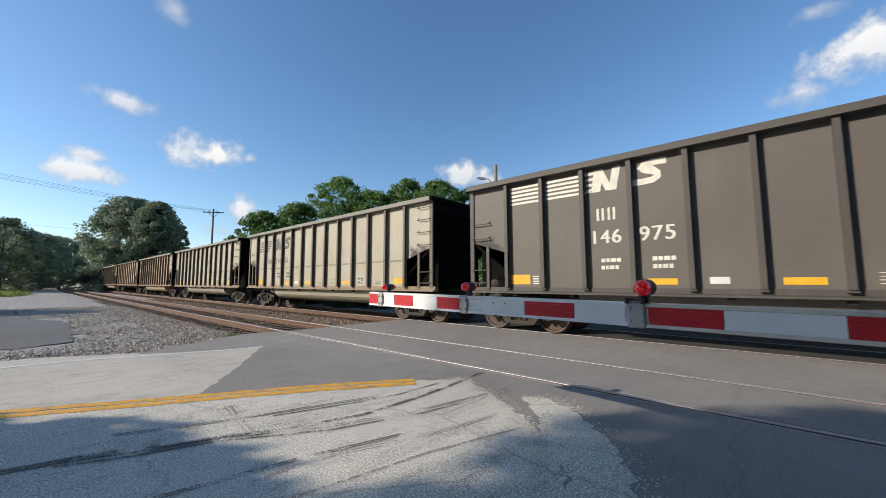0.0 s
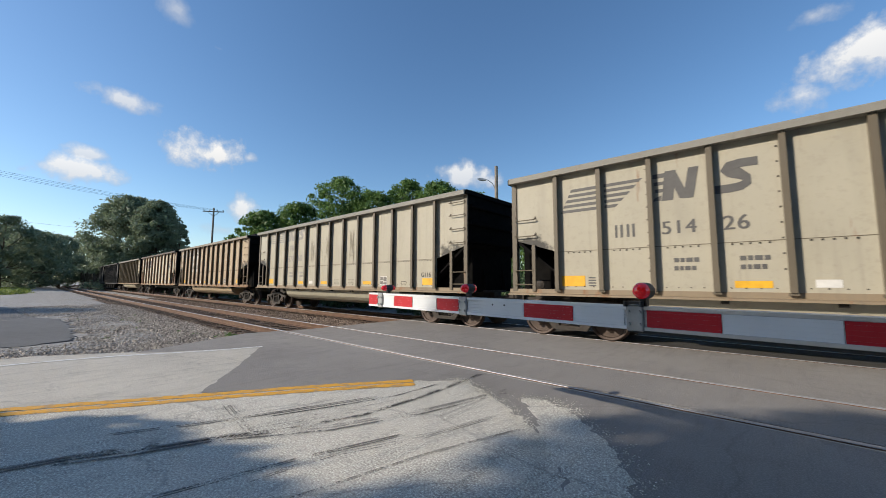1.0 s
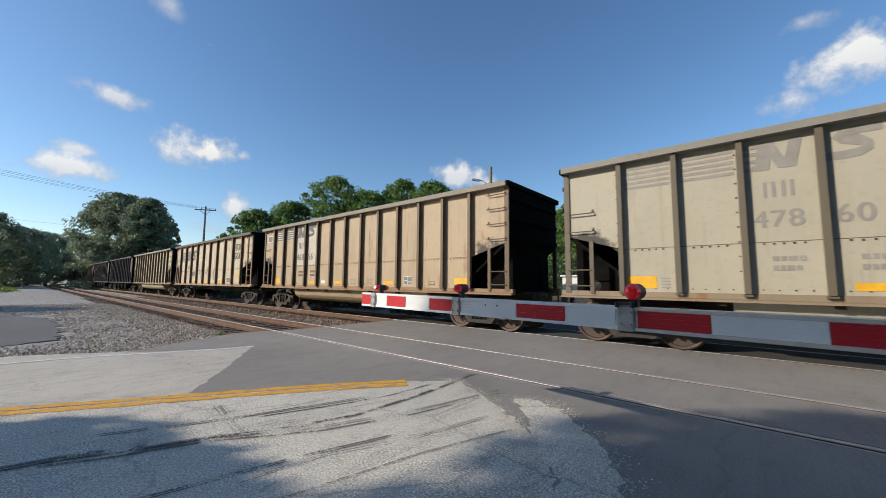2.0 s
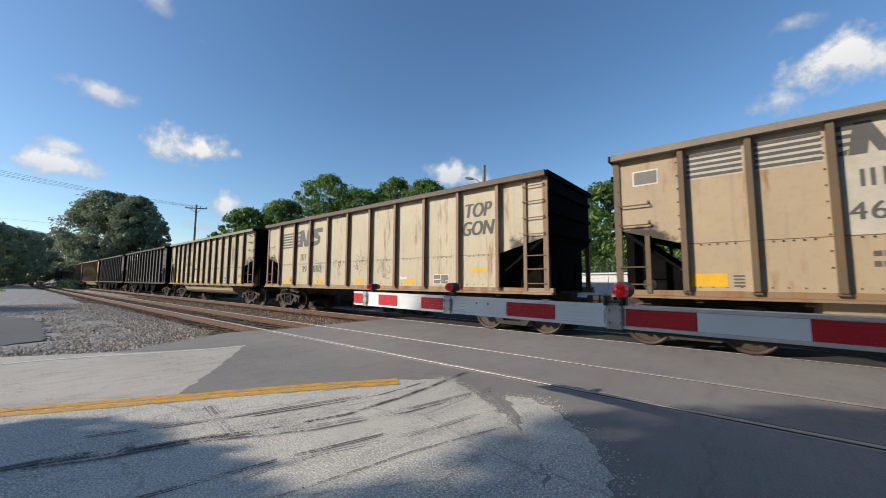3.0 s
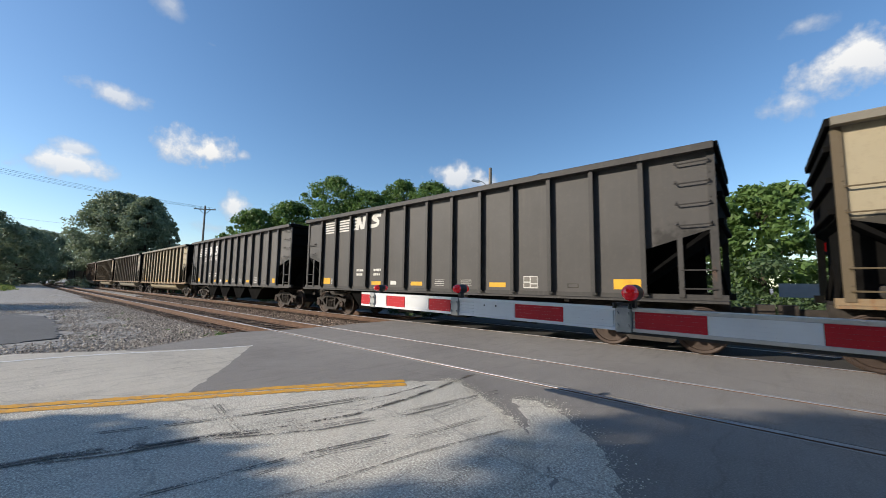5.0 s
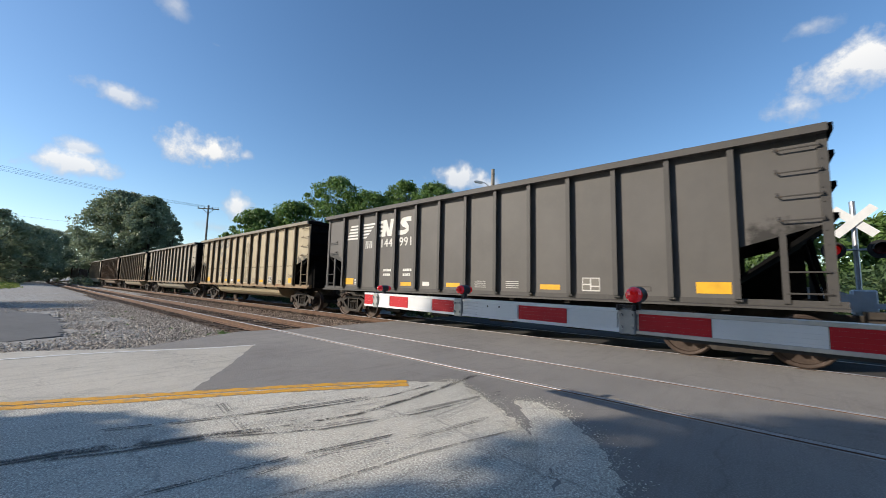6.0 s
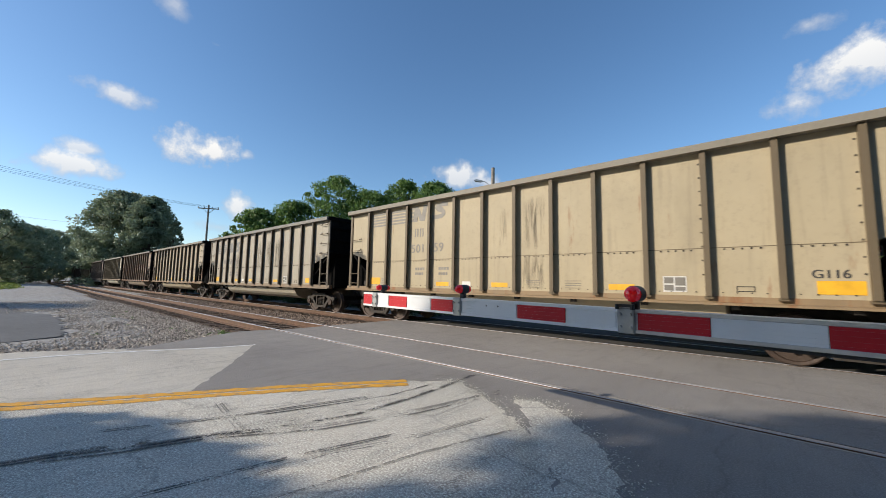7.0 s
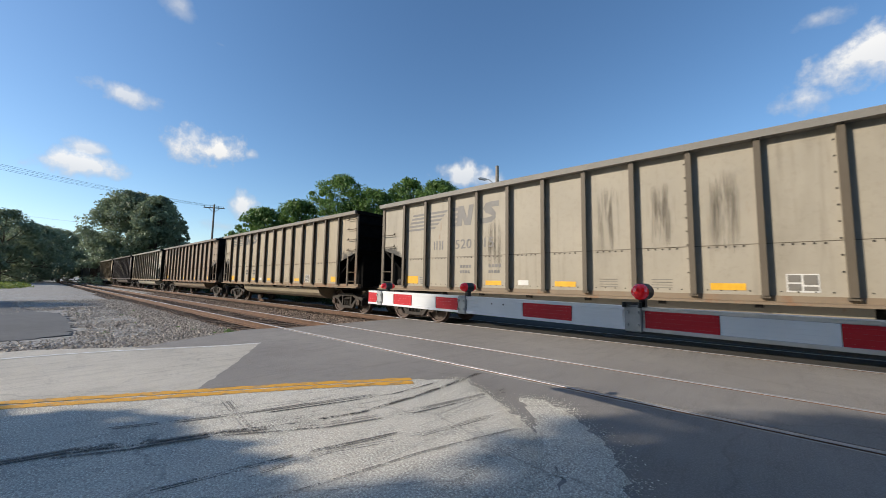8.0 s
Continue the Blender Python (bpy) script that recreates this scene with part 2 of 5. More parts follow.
def soot_stain():
    """Thin smeared soot, bare paint between the streaks and at its edges."""
    m = Mat("soot_run_off", 0.85)
    m.color((0.15, 0.125, 0.095))
    sp = m.nt.nodes.new("ShaderNodeSeparateXYZ")
    m.link(m.nt.nodes.new("ShaderNodeTexCoord").outputs["Generated"], sp.inputs[0])

    def calc(op, p, q):
        x = m.nt.nodes.new("ShaderNodeMath")
        x.operation = op
        for k, v in enumerate((p, q)):
            if hasattr(v, "is_linked"):
                m.link(v, x.inputs[k])
            else:
                x.inputs[k].default_value = v
        return x.outputs[0]
    u, v = sp.outputs[0], sp.outputs[2]
    across = calc("MULTIPLY", calc("MULTIPLY", u, calc("SUBTRACT", 1.0, u)), 4.0)
    up = calc("MULTIPLY", calc("MULTIPLY", v, calc("SUBTRACT", 1.0, v)), 4.0)
    streak = calc("MULTIPLY", m.ramp(m.noise(11, 5, 0.65, (1, 1, 0.07)), [(0.42, 0.0), (0.68, 1.0)]), calc("ADD", m.noise(3, 4), 0.4))
    dens = calc("MULTIPLY", calc("MULTIPLY", across, up), streak)
    tr = m.nt.nodes.new("ShaderNodeBsdfTransparent")
    mx = m.nt.nodes.new("ShaderNodeMixShader")
    m.link(m.ramp(dens, [(0.05, 0.0), (0.8, 0.42)]), mx.inputs[0])
    m.link(tr.outputs[0], mx.inputs[1]), m.link(m.b.outputs[0], mx.inputs[2])
    m.link(mx.outputs[0], m.nt.nodes["Material Output"].inputs[0])
    return m.m


M["stain"] = soot_stain()


def red_lens():
    m = Mat("red_lens", 0.12)
    m.color(m.mix(m.ramp(m.noise(60, 2), [(0.4, 0.0), (0.6, 1.0)]), (0.5, 0.004, 0.008), (0.7, 0.01, 0.015)))
    m.b.inputs["Coat Weight"].default_value = 0.6
    m.b.inputs["Emission Color"].default_value = (1.0, 0.02, 0.02, 1)
    m.b.inputs["Emission Strength"].default_value = 0.12
    return m.m


M["lens"] = red_lens()


def leaf_mat(name, a, b):
    m = Mat(name, 0.55)
    g = m.nt.nodes.new("ShaderNodeNewGeometry").outputs["Random Per Island"]
    big = m.noise(0.35, 3)
    c = m.mix(g, a, b)
    c = m.mix(m.ramp(big, [(0.35, 0.0), (0.7, 0.5)]), c, tuple(v * 1.35 for v in b))
    m.color(c)
    tr = m.nt.nodes.new("ShaderNodeBsdfTranslucent")
    m.link(c, tr.inputs[0])
    mx = m.nt.nodes.new("ShaderNodeMixShader")
    mx.inputs[0].default_value = 0.36
    m.link(m.b.outputs[0], mx.inputs[1]), m.link(tr.outputs[0], mx.inputs[2])
    m.link(mx.outputs[0], m.nt.nodes["Material Output"].inputs[0])
    return m.m


M["leaf"] = leaf_mat("broad_leaves", (0.075, 0.14, 0.035), (0.15, 0.24, 0.06))
M["leaf_dark"] = leaf_mat("dark_leaves", (0.06, 0.105, 0.045), (0.1, 0.155, 0.06))
# haze of the far bend put into the leaf colour, paler and greyer
M["leaf_hazy"] = leaf_mat("hazy_far_leaves", (0.15, 0.195, 0.12), (0.24, 0.285, 0.175))
M["grass"] = leaf_mat("grass_blades", (0.14, 0.2, 0.04), (0.3, 0.34, 0.08))


def ground_mat():
    m = Mat("gravel_soil", 0.95)
    v = m.n("ShaderNodeTexVoronoi", Scale=11.0)
    m.link(m.coords((1, 1, 1), True), v.inputs["Vector"])
    big = m.noise(0.15, 5, world=True)
    c = m.ramp(v.outputs["Color"], [(0.1, (0.13, 0.12, 0.11)), (0.5, (0.3, 0.29, 0.275)), (0.9, (0.46, 0.45, 0.43))])
    c = m.mix(m.ramp(big, [(0.4, 0.0), (0.65, 0.6)]), c, (0.3, 0.275, 0.24))
    m.color(c)
    m.bump(v.outputs["Distance"], 0.7, 0.03)
    return m.m


M["ground"] = ground_mat()


def stone_mat(name, tint):
    m = Mat(name, 0.9)
    g = m.nt.nodes.new("ShaderNodeNewGeometry").outputs["Random Per Island"]
    m.color(m.mix(1.0, m.ramp(g, [(0.0, (0.13, 0.12, 0.11)), (0.35, (0.36, 0.33, 0.3)), (0.8, (0.52, 0.49, 0.45)), (1.0, (0.72, 0.69, 0.64))]), tint, "MULTIPLY"))
    m.bump(m.noise(40, 4), 0.3, 0.01)
    return m.m


M["stone"] = stone_mat("crushed_stone", (1.0, 0.93, 0.84))
M["ballast"] = stone_mat("rust_stained_ballast", (0.58, 0.46, 0.37))


# ---- mesh helpers ----
def mesh_of(bm, name="mesh"):
    me = bpy.data.meshes.new(name)
    bmesh.ops.recalc_face_normals(bm, faces=bm.faces)
    bm.to_mesh(me)
    bm.free()
    return me


def part(name, me, material, parent=None, label="", m=None):
    """Links a mesh (or bmesh) as one object under a thing or a part."""
    if isinstance(me, bmesh.types.BMesh):
        me = mesh_of(me, name)
    if not me.materials:
        me.materials.append(None)
    ob = new(name, me)
    if material is not None:
        ob.material_slots[0].link = "OBJECT"
        ob.material_slots[0].material = material
    if parent:
        ob.parent = parent
    if m is not None:
        ob.matrix_basis = m
    if label:
        ob["label"] = label
    return ob


def box(bm, x0, x1, y0, y1, z0, z1, bevel=0.0):
    r = bmesh.ops.create_cube(bm, size=1.0, matrix=Matrix.Translation(((x0 + x1) / 2, (y0 + y1) / 2, (z0 + z1) / 2)) @ Matrix.Diagonal((x1 - x0, y1 - y0, z1 - z0, 1)))
    if bevel:
        es = {e for v in r["verts"] for e in v.link_edges}
        bmesh.ops.bevel(bm, geom=list(es), offset=bevel, segments=1, affect="EDGES")
    return bm


def boxm(x0, x1, y0, y1, z0, z1, bevel=0.0):
    return box(bmesh.new(), x0, x1, y0, y1, z0, z1, bevel)


def prism(bm, pts, y0, y1, axis="y"):
    """Extrudes a polygon in x,z along y (or y,z along x; or x,y along z)."""
    def at(p, q, k):
        return (p, k, q) if axis == "y" else ((k, p, q) if axis == "x" else (p, q, k))
    a = [bm.verts.new(at(p, q, y0)) for p, q in pts]
    b = [bm.verts.new(at(p, q, y1)) for p, q in pts]
    bm.faces.new(a)
    bm.faces.new(b[::-1])
    for i in range(len(pts)):
        j = (i + 1) % len(pts)
        bm.faces.new((a[i], b[i], b[j], a[j]))
    return bm


def rod(bm, p, q, r, seg=6, r2=None):
    p, q = Vector(p), Vector(q)
    d = q - p
    m = Matrix.Translation((p + q) / 2) @ d.to_track_quat("Z", "Y").to_matrix().to_4x4()
    bmesh.ops.create_cone(bm, cap_ends=True, segments=seg, radius1=r, radius2=r if r2 is None else r2, depth=d.length, matrix=m)
    return bm


def lathe(bm, prof, seg, axis="y"):
    """Turns a profile of (offset along the axis, radius)."""
    rings = []
    for o, r in prof:
        ring = []
        for k in range(seg):
            a = 2 * math.pi * k / seg
            c, s = r * math.cos(a), r * math.sin(a)
            ring.append(bm.verts.new((c, o, s) if axis == "y" else (c, s, o)))
        rings.append(ring)
    for a, b in zip(rings, rings[1:]):
        for k in range(seg):
            bm.faces.new((a[k], a[(k + 1) % seg], b[(k + 1) % seg], b[k]))
    bm.faces.new(rings[0][::-1])
    bm.faces.new(rings[-1])
    return bm


def empty(name, m, label, category, group="", kind=""):
    ob = new(name)
    ob.matrix_basis = m
    return tagged(ob, label, category, group, kind)


# ---- plan ----
RAIL_Y = (4.85, 6.355, 9.31, 10.815)
NEAR_C, FAR_C = 5.6, 10.06
CROSS_X0, CROSS_X1 = -10.2, 9.5         # paved crossing along the tracks
BEND = -120.0                           # the line curves away beyond this


def line_at(x, c):
    """Place and heading of the railway line with centre y = c at chainage x."""
    if x > BEND:
        return x, c, 0.0
    d, r = BEND - x, 420.0
    a = d / r
    return BEND - (r - 0) * math.sin(a), c + r * (1 - math.cos(a)), -a


def flat(name, pts, z, mat, thick=0.02, parent=None):
    bm = bmesh.new()
    prism(bm, pts, z - thick, z, "z")
    return part(name, bm, mat, parent)


def build_ground():
    # one sheet: fine near the crossing, coarse to the horizon
    def axis(lo, hi, step, far):
        v = list(np.arange(lo, hi + 0.01, step))
        k, out, d = step, [], 0
        while d < far:
            k *= 1.5
            d += k
            out.append(d)
        return [lo - q for q in out[::-1]] + v + [hi + q for q in out]
    xs, ys = axis(-34, 12, 0.5, 2500), axis(-6, 14, 0.5, 2500)
    vs = []
    for y in ys:
        for x in xs:
            z = -0.09
            if 3.9 < y < 12.4 and (x < CROSS_X0 or x > CROSS_X1):
                z = -0.275
            elif x < CROSS_X0 and 2.5 < y <= 3.9:
                z = -0.14
            elif y > 12.4:
                z = -0.25
            if -34 < x < CROSS_X0 and y > -2:
                z += 0.03 * noise.noise((x * 0.7, y * 0.7, 0))
            vs.append((x, y, z))
    w = len(xs)
    fs = [(j * w + i, j * w + i + 1, (j + 1) * w + i + 1, (j + 1) * w + i) for j in range(len(ys) - 1) for i in range(w - 1)]
    me = bpy.data.meshes.new("ground")
    me.from_pydata(vs, [], fs)
    g = part("ground", me, M["ground"])
    tagged(g, "grey gravel and bare soil beside the railway", "ground", kind="structure")


build_ground()


def build_road():
    road = empty("road", pose(0, 0, 0), "bleached cracked asphalt road leading to the level crossing", "road", kind="structure")
    # old bleached surface
    flat("old_surface", [(-10.6, -30), (6.5, -30), (6.5, 4.70), (-8.6, 4.70), (-9.4, 1.4), (-10.2, 0.1)], -0.0035, M["lane"], 0.1, road)
    flat("coarse_surface", [(-6.45, -14.0), (6.45, -14.0), (6.45, 4.6), (-3.0, 4.6), (-3.72, 3.75), (-4.3, 2.9), (-4.69, 2.3), (-5.01, 1.77), (-5.3, 1.27), (-5.6, 0.76), (-6.1, -0.1), (-6.5, -1.0)], -0.0017, M["old_asphalt"], 0.0014, road)
    # newer grey asphalt round the tracks
    rng = random.Random(3)
    def rough(pts, amp, step=0.16):
        out = []
        for p, q in zip(pts, pts[1:]):
            p, q = Vector(p), Vector(q)
            n = max(1, int((q - p).length / step))
            out += [p.lerp(q, k / n) + Vector((rng.uniform(-amp, amp), rng.uniform(-amp, amp))) for k in range(n)]
        return [tuple(v) for v in out] + [pts[-1]]
    edge = rough([(-8.15, 3.35), (-7.2, 2.75), (-6.2, 2.1), (-5.35, 1.5)], 0.02, 0.07) + rough([(-3.75, 3.72), (-3.3, 4.18), (-2.9, 4.0), (-2.45, 3.75), (-1.9, 3.38), (-1.55, 3.15), (-1.3, 2.85), (-1.05, 2.4), (-0.6, 1.4), (0.4, -2.0)], 0.05, 0.11)
    flat("crossing_surface", [(-10.6, 3.95), (-9.25, 1.45), (-8.9, 1.9)] + edge + [(6.4, -4.0), (6.4, 4.78), (-10.4, 4.78)], 0.0, M["asphalt"], 0.0014, road)
    flat("worn_patch", rough([(-2.3, 4.02), (-2.0, 4.12), (-1.72, 4.0), (-1.35, 3.65), (-1.0, 3.25), (-0.8, 2.85), (-0.7, 2.5), (-1.0, 2.3), (-1.12, 2.55), (-1.45, 2.95), (-1.85, 3.5), (-2.3, 4.02)], 0.045, 0.07)[:-1], 0.0025, M["old_asphalt"], 0.0024, road)
    # strips from the far track on carry the train's shade in their colour
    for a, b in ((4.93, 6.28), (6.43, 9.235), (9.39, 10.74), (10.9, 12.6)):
        flat("crossing_strip", [(CROSS_X0, a), (CROSS_X1, a), (CROSS_X1, b), (CROSS_X0, b)], 0.0, M["shade_asphalt"] if a > 9.3 else M["asphalt"], 0.1, road)
    flat("far_road", [(-1.5, 12.6), (9.4, 12.6), (27.0, 60.0), (15.0, 60.0)], -0.01, M["asphalt"], 0.1, road)
    # edge line and double centre line
    def flakes(path, n, spread, seed):
        r = np.random.default_rng(seed)
        vs, fs = [], []
        seg = list(zip(path, path[1:]))
        for k in range(n):
            (ax, ay), (bx, by) = seg[r.integers(len(seg))]
            f = r.random()
            x, y = ax + (bx - ax) * f + r.normal() * spread, ay + (by - ay) * f + r.normal() * spread
            if y > 4.65:
                continue
            s0 = r.uniform(0.004, 0.012)
            o = len(vs)
            for q in range(5):
                a = 1.257 * q + r.uniform(-0.4, 0.4)
                vs.append((x + s0 * math.cos(a) * r.uniform(0.6, 1.2), y + s0 * math.sin(a) * r.uniform(0.6, 1.2), 0.0035))
            vs.append((x, y, 0.0075))
            fs += [(o + q, o + (q + 1) % 5, o + 5) for q in range(5)]
        me = bpy.data.meshes.new("flakes")
        me.from_pydata(vs, [], fs)
        tagged(part("surface_flakes", me, M["old_asphalt"], road), kind="stuff")
    flakes([(-3.5, 4.05), (-3.3, 4.18), (-2.9, 4.0), (-2.45, 3.75), (-1.9, 3.38), (-1.62, 3.1), (-1.45, 2.75), (-1.2, 2.2), (-0.85, 1.6)], 1300, 0.06, 31)
    flakes([(-2.3, 4.02), (-2.0, 4.12), (-1.72, 4.0), (-1.35, 3.65), (-1.0, 3.25), (-0.8, 2.85), (-0.7, 2.5), (-0.6, 2.1)], 1200, 0.1, 32)
    def band(name, pts, w, mat, off=0.0, z=0.002, wear=0.0):
        bm = bmesh.new()
        pts = [Vector(p) for p in pts]
        if wear:
            fine = []
            for p, q in zip(pts, pts[1:]):
                n = max(1, int((q - p).length / 0.05))
                fine += [p.lerp(q, k / n) for k in range(n)]
            pts = fine + [pts[-1]]
        rows = []
        for i, p in enumerate(pts):
            d = (pts[min(i + 1, len(pts) - 1)] - pts[max(i - 1, 0)]).normalized()
            nrm = Vector((-d.y, d.x))
            rows.append([bm.verts.new((*(p + nrm * (off + s * w / 2 * (1 + rng.uniform(-wear, wear * 0.3)))), z)) for s in (-1, 1)])
        for a, b in zip(rows, rows[1:]):
            bm.faces.new((a[0], b[0], b[1], a[1]))
        return part(name, bm, mat, road)
    centre = [(-7.0, -14), (-6.95, -6), (-6.55, -1.2), (-6.12, -0.14), (-5.85, 0.3), (-5.58, 0.74), (-5.3, 1.2), (-5.01, 1.7), (-4.69, 2.23), (-4.31, 2.82), (-3.74, 3.62)]
    band("yellow_line", centre, 0.15, M["yellow_line"], 0.087, 0.002, 0.3)
    band("yellow_line", centre, 0.15, M["yellow_line"], -0.087, 0.002, 0.3)
    for w, pts in ((0.07, [(-3.9, 0.8), (-3.75, 1.19), (-3.47, 1.77), (-3.26, 2.4), (-3.24, 3.19), (-3.28, 3.87), (-3.36, 4.62)]), (0.05, [(-4.1, 0.3), (-3.89, 0.7), (-3.68, 1.25), (-3.15, 2.06), (-2.82, 2.96), (-2.57, 4.14)]),
                   (0.03, [(-3.9, 1.7), (-3.62, 2.5), (-3.47, 3.04), (-3.45, 3.72)]), (0.02, [(-2.4, 1.0), (-2.31, 1.44), (-2.14, 2.24), (-1.82, 3.22)]), (0.018, [(-4.58, 1.54), (-3.84, 1.45), (-3.49, 1.42)]),
                   (0.08, [(-4.4, -0.4), (-4.23, -0.04), (-4.14, 0.3), (-3.92, 0.74)]), (0.02, [(-2.75, 1.2), (-2.66, 1.79), (-2.37, 2.48), (-2.18, 3.3)]), (0.04, [(-3.0, 0.6), (-2.8, 1.5), (-2.55, 2.3)]), (0.03, [(-4.5, 0.6), (-4.2, 1.2), (-3.9, 2.0), (-3.6, 2.9)])):
        for k in range(4):
            d = (rng.uniform(-0.9, 0.9) * w, rng.uniform(-0.1, 0.1))
            band("tyre_mark", [(x + d[0], y + d[1]) for x, y in pts], w * rng.uniform(0.3, 0.9), M["rubber"], 0, 0.0024 + 0.0006 * k)
    for k in range(26):
        x, y = rng.uniform(-4.3, -1.5), rng.uniform(0.3, 2.6)
        n = rng.uniform(0.5, 1.4)
        if y < 5.2 + 1.05 * x or x + 0.33 * n > -1.5:
            continue
        band("tyre_mark", [(x, y), (x + 0.16 * n, y + 0.5 * n), (x + 0.28 * n, y + n)], rng.uniform(0.012, 0.035), M["rubber"], 0, 0.005 + 0.0002 * k)
    band("edge_line", [(-9.55, -14), (-9.42, -0.4), (-9.3, 0.4), (-9.08, 1.15), (-8.72, 1.9), (-8.36, 2.7), (-8.18, 3.4)], 0.11, M["white_line"], 0, 0.0025, 0.35)
    part("rail_seal", boxm(-10.2, 9.5, 4.735, 4.757, -0.03, 0.004), M["galv"], road)
    flat("parking_lot", rough([(-12.5, -1.2), (-12.5, 0.2), (-12.9, 0.75), (-15.0, 0.95), (-18.2, 1.0), (-20.8, 0.8), (-22.5, 0.1), (-26.0, -0.3), (-30, -0.5)], 0.12, 0.22) + [(-30, -9), (-11.5, -9)], -0.07, M["lot"], 0.05, road)


build_road()


def rail_profile():
    w, hd = 0.037, 0.0
    return [(-0.07, -0.17), (0.07, -0.17), (0.07, -0.155), (0.012, -0.13), (0.012, -0.045), (w, -0.035), (w, -0.004), (w - 0.006, 0.0), (-w + 0.006, 0.0), (-w, -0.004), (-w, -0.035), (-0.012, -0.045), (-0.012, -0.13), (-0.07, -0.155)]


def sweep(prof, c, dy, xs, z=0.0):
    bm = bmesh.new()
    rings = []
    for x in xs:
        px, py, a = line_at(x, c)
        nx, ny = -math.sin(a), math.cos(a)
        rings.append([bm.verts.new((px + nx * (dy + p), py + ny * (dy + p), q + z)) for p, q in prof])
    n = len(prof)
    for a, b in zip(rings, rings[1:]):
        for k in range(n):
            bm.faces.new((a[k], a[(k + 1) % n], b[(k + 1) % n], b[k]))
    bm.faces.new(rings[0])
    bm.faces.new(rings[-1][::-1])
    return bm


def build_track(c, label):
    tr = empty("railway_track", pose(0, 0, 0), label, "railway track", "railway tracks", "structure")
    xs = [-260, -240, -220, -200, -180, -160, -150, -140, -130, -120, -60, -20, 0, 20, 60, 120]
    for dy in (-0.7525, 0.7525):
        part("rail", sweep(rail_profile(), c, dy, xs, 0.004), M["rail_rust"], tr)
        part("rail_head", sweep([(-0.034, 0.003), (0.034, 0.003), (0.031, 0.008), (-0.031, 0.008)], c, dy, xs), M["rail_top"], tr, "bright worn running surface")
    tie = mesh_of(boxm(-0.115, 0.115, -1.3, 1.3, -0.34, -0.165, 0.012), "sleeper")
    x, k = CROSS_X0 - 0.35, 0
    while x > -82:
        px, py, a = line_at(x, c)
        part("sleeper", tie, M["tie"], tr, "", pose(px, py + random.uniform(-0.05, 0.05), random.uniform(-0.012, 0.0), 0, 0, math.degrees(a) + random.uniform(-1.5, 1.5)))
        x -= 0.53
    bm = bmesh.new()
    while x > -240:
        px, py, a = line_at(x, c)
        bmesh.ops.create_cube(bm, size=1, matrix=pose(px, py, -0.25, 0, 0, math.degrees(a)) @ Matrix.Diagonal((0.23, 2.6, 0.17, 1)))
        x -= 0.53
    tagged(part("far_sleepers", bm, M["tie"], tr), kind="stuff")
    return tr


build_track(NEAR_C, "rusty near railway track on dark wooden sleepers")
build_track(FAR_C, "far railway track that carries the coal train")


# ---- coal cars ----
HL, HW, SHEET, ZS, ZT = 7.45, 1.63, 1.50, 1.05, 4.13     # half length, half width over ribs, side sheet, sill, top
PITCH, SPEED, LEAD = 16.436, 17.952, -8.145
TRUCK_X, AXLE, WR = 6.15, 0.875, 0.46


@functools.lru_cache(None)
def wheelset_mesh():
    bm = bmesh.new()
    for s in (-1, 1):
        y = 0.7525 * s
        prof = [(-0.068, 0.30), (-0.068, WR + 0.028), (-0.045, WR + 0.028), (-0.035, WR + 0.004), (0.065, WR - 0.004), (0.07, WR - 0.02), (0.06, WR - 0.065), (0.03, WR - 0.08), (0.015, 0.2), (0.04, 0.15), (0.07, 0.14), (0.07, 0.04)]
        prof = [(y + s * o, r) for o, r in prof]
        lathe(bm, prof, 28)
    rod(bm, (0, -1.05, 0), (0, 1.05, 0), 0.075, 10)
    for s in (-1, 1):      # journal box ends with three cap bolts
        rod(bm, (0, s * 1.03, 0), (0, s * 1.13, 0), 0.12, 12)
        for k in range(3):
            a = 2.1 * k + 0.4
            rod(bm, (0.06 * math.cos(a), s * 1.12, 0.06 * math.sin(a)), (0.06 * math.cos(a), s * 1.15, 0.06 * math.sin(a)), 0.018, 5)
    return mesh_of(bm, "wheelset")


@functools.lru_cache(None)
def sideframe_mesh(s):
    """Cast frame of a freight bogie with an open window for the springs."""
    bm = bmesh.new()
    y0, y1 = s * 0.93, s * 1.06
    top = [(-1.12, 0.56), (-1.1, 0.66), (-0.72, 0.70), (-0.42, 0.82), (0.42, 0.82), (0.72, 0.70), (1.1, 0.66), (1.12, 0.56), (0.72, 0.54), (0.44, 0.70), (-0.44, 0.70), (-0.72, 0.54)]
    prism(bm, top, y0, y1)
    prism(bm, [(-0.72, 0.58), (-0.6, 0.58), (-0.3, 0.30), (0.3, 0.30), (0.6, 0.58), (0.72, 0.58), (0.42, 0.2), (-0.42, 0.2)], y0, y1)
    for x in (-0.34, 0.27):
        box(bm, x, x + 0.07, min(y0, y1), max(y0, y1), 0.28, 0.72)
    for x in (-AXLE, AXLE):
        prism(bm, [(x - 0.2, 0.34), (x - 0.17, 0.62), (x + 0.17, 0.62), (x + 0.2, 0.34), (x + 0.13, 0.34), (x + 0.1, 0.54), (x - 0.1, 0.54), (x - 0.13, 0.34)], y0, y1)
    return mesh_of(bm, "side_frame")


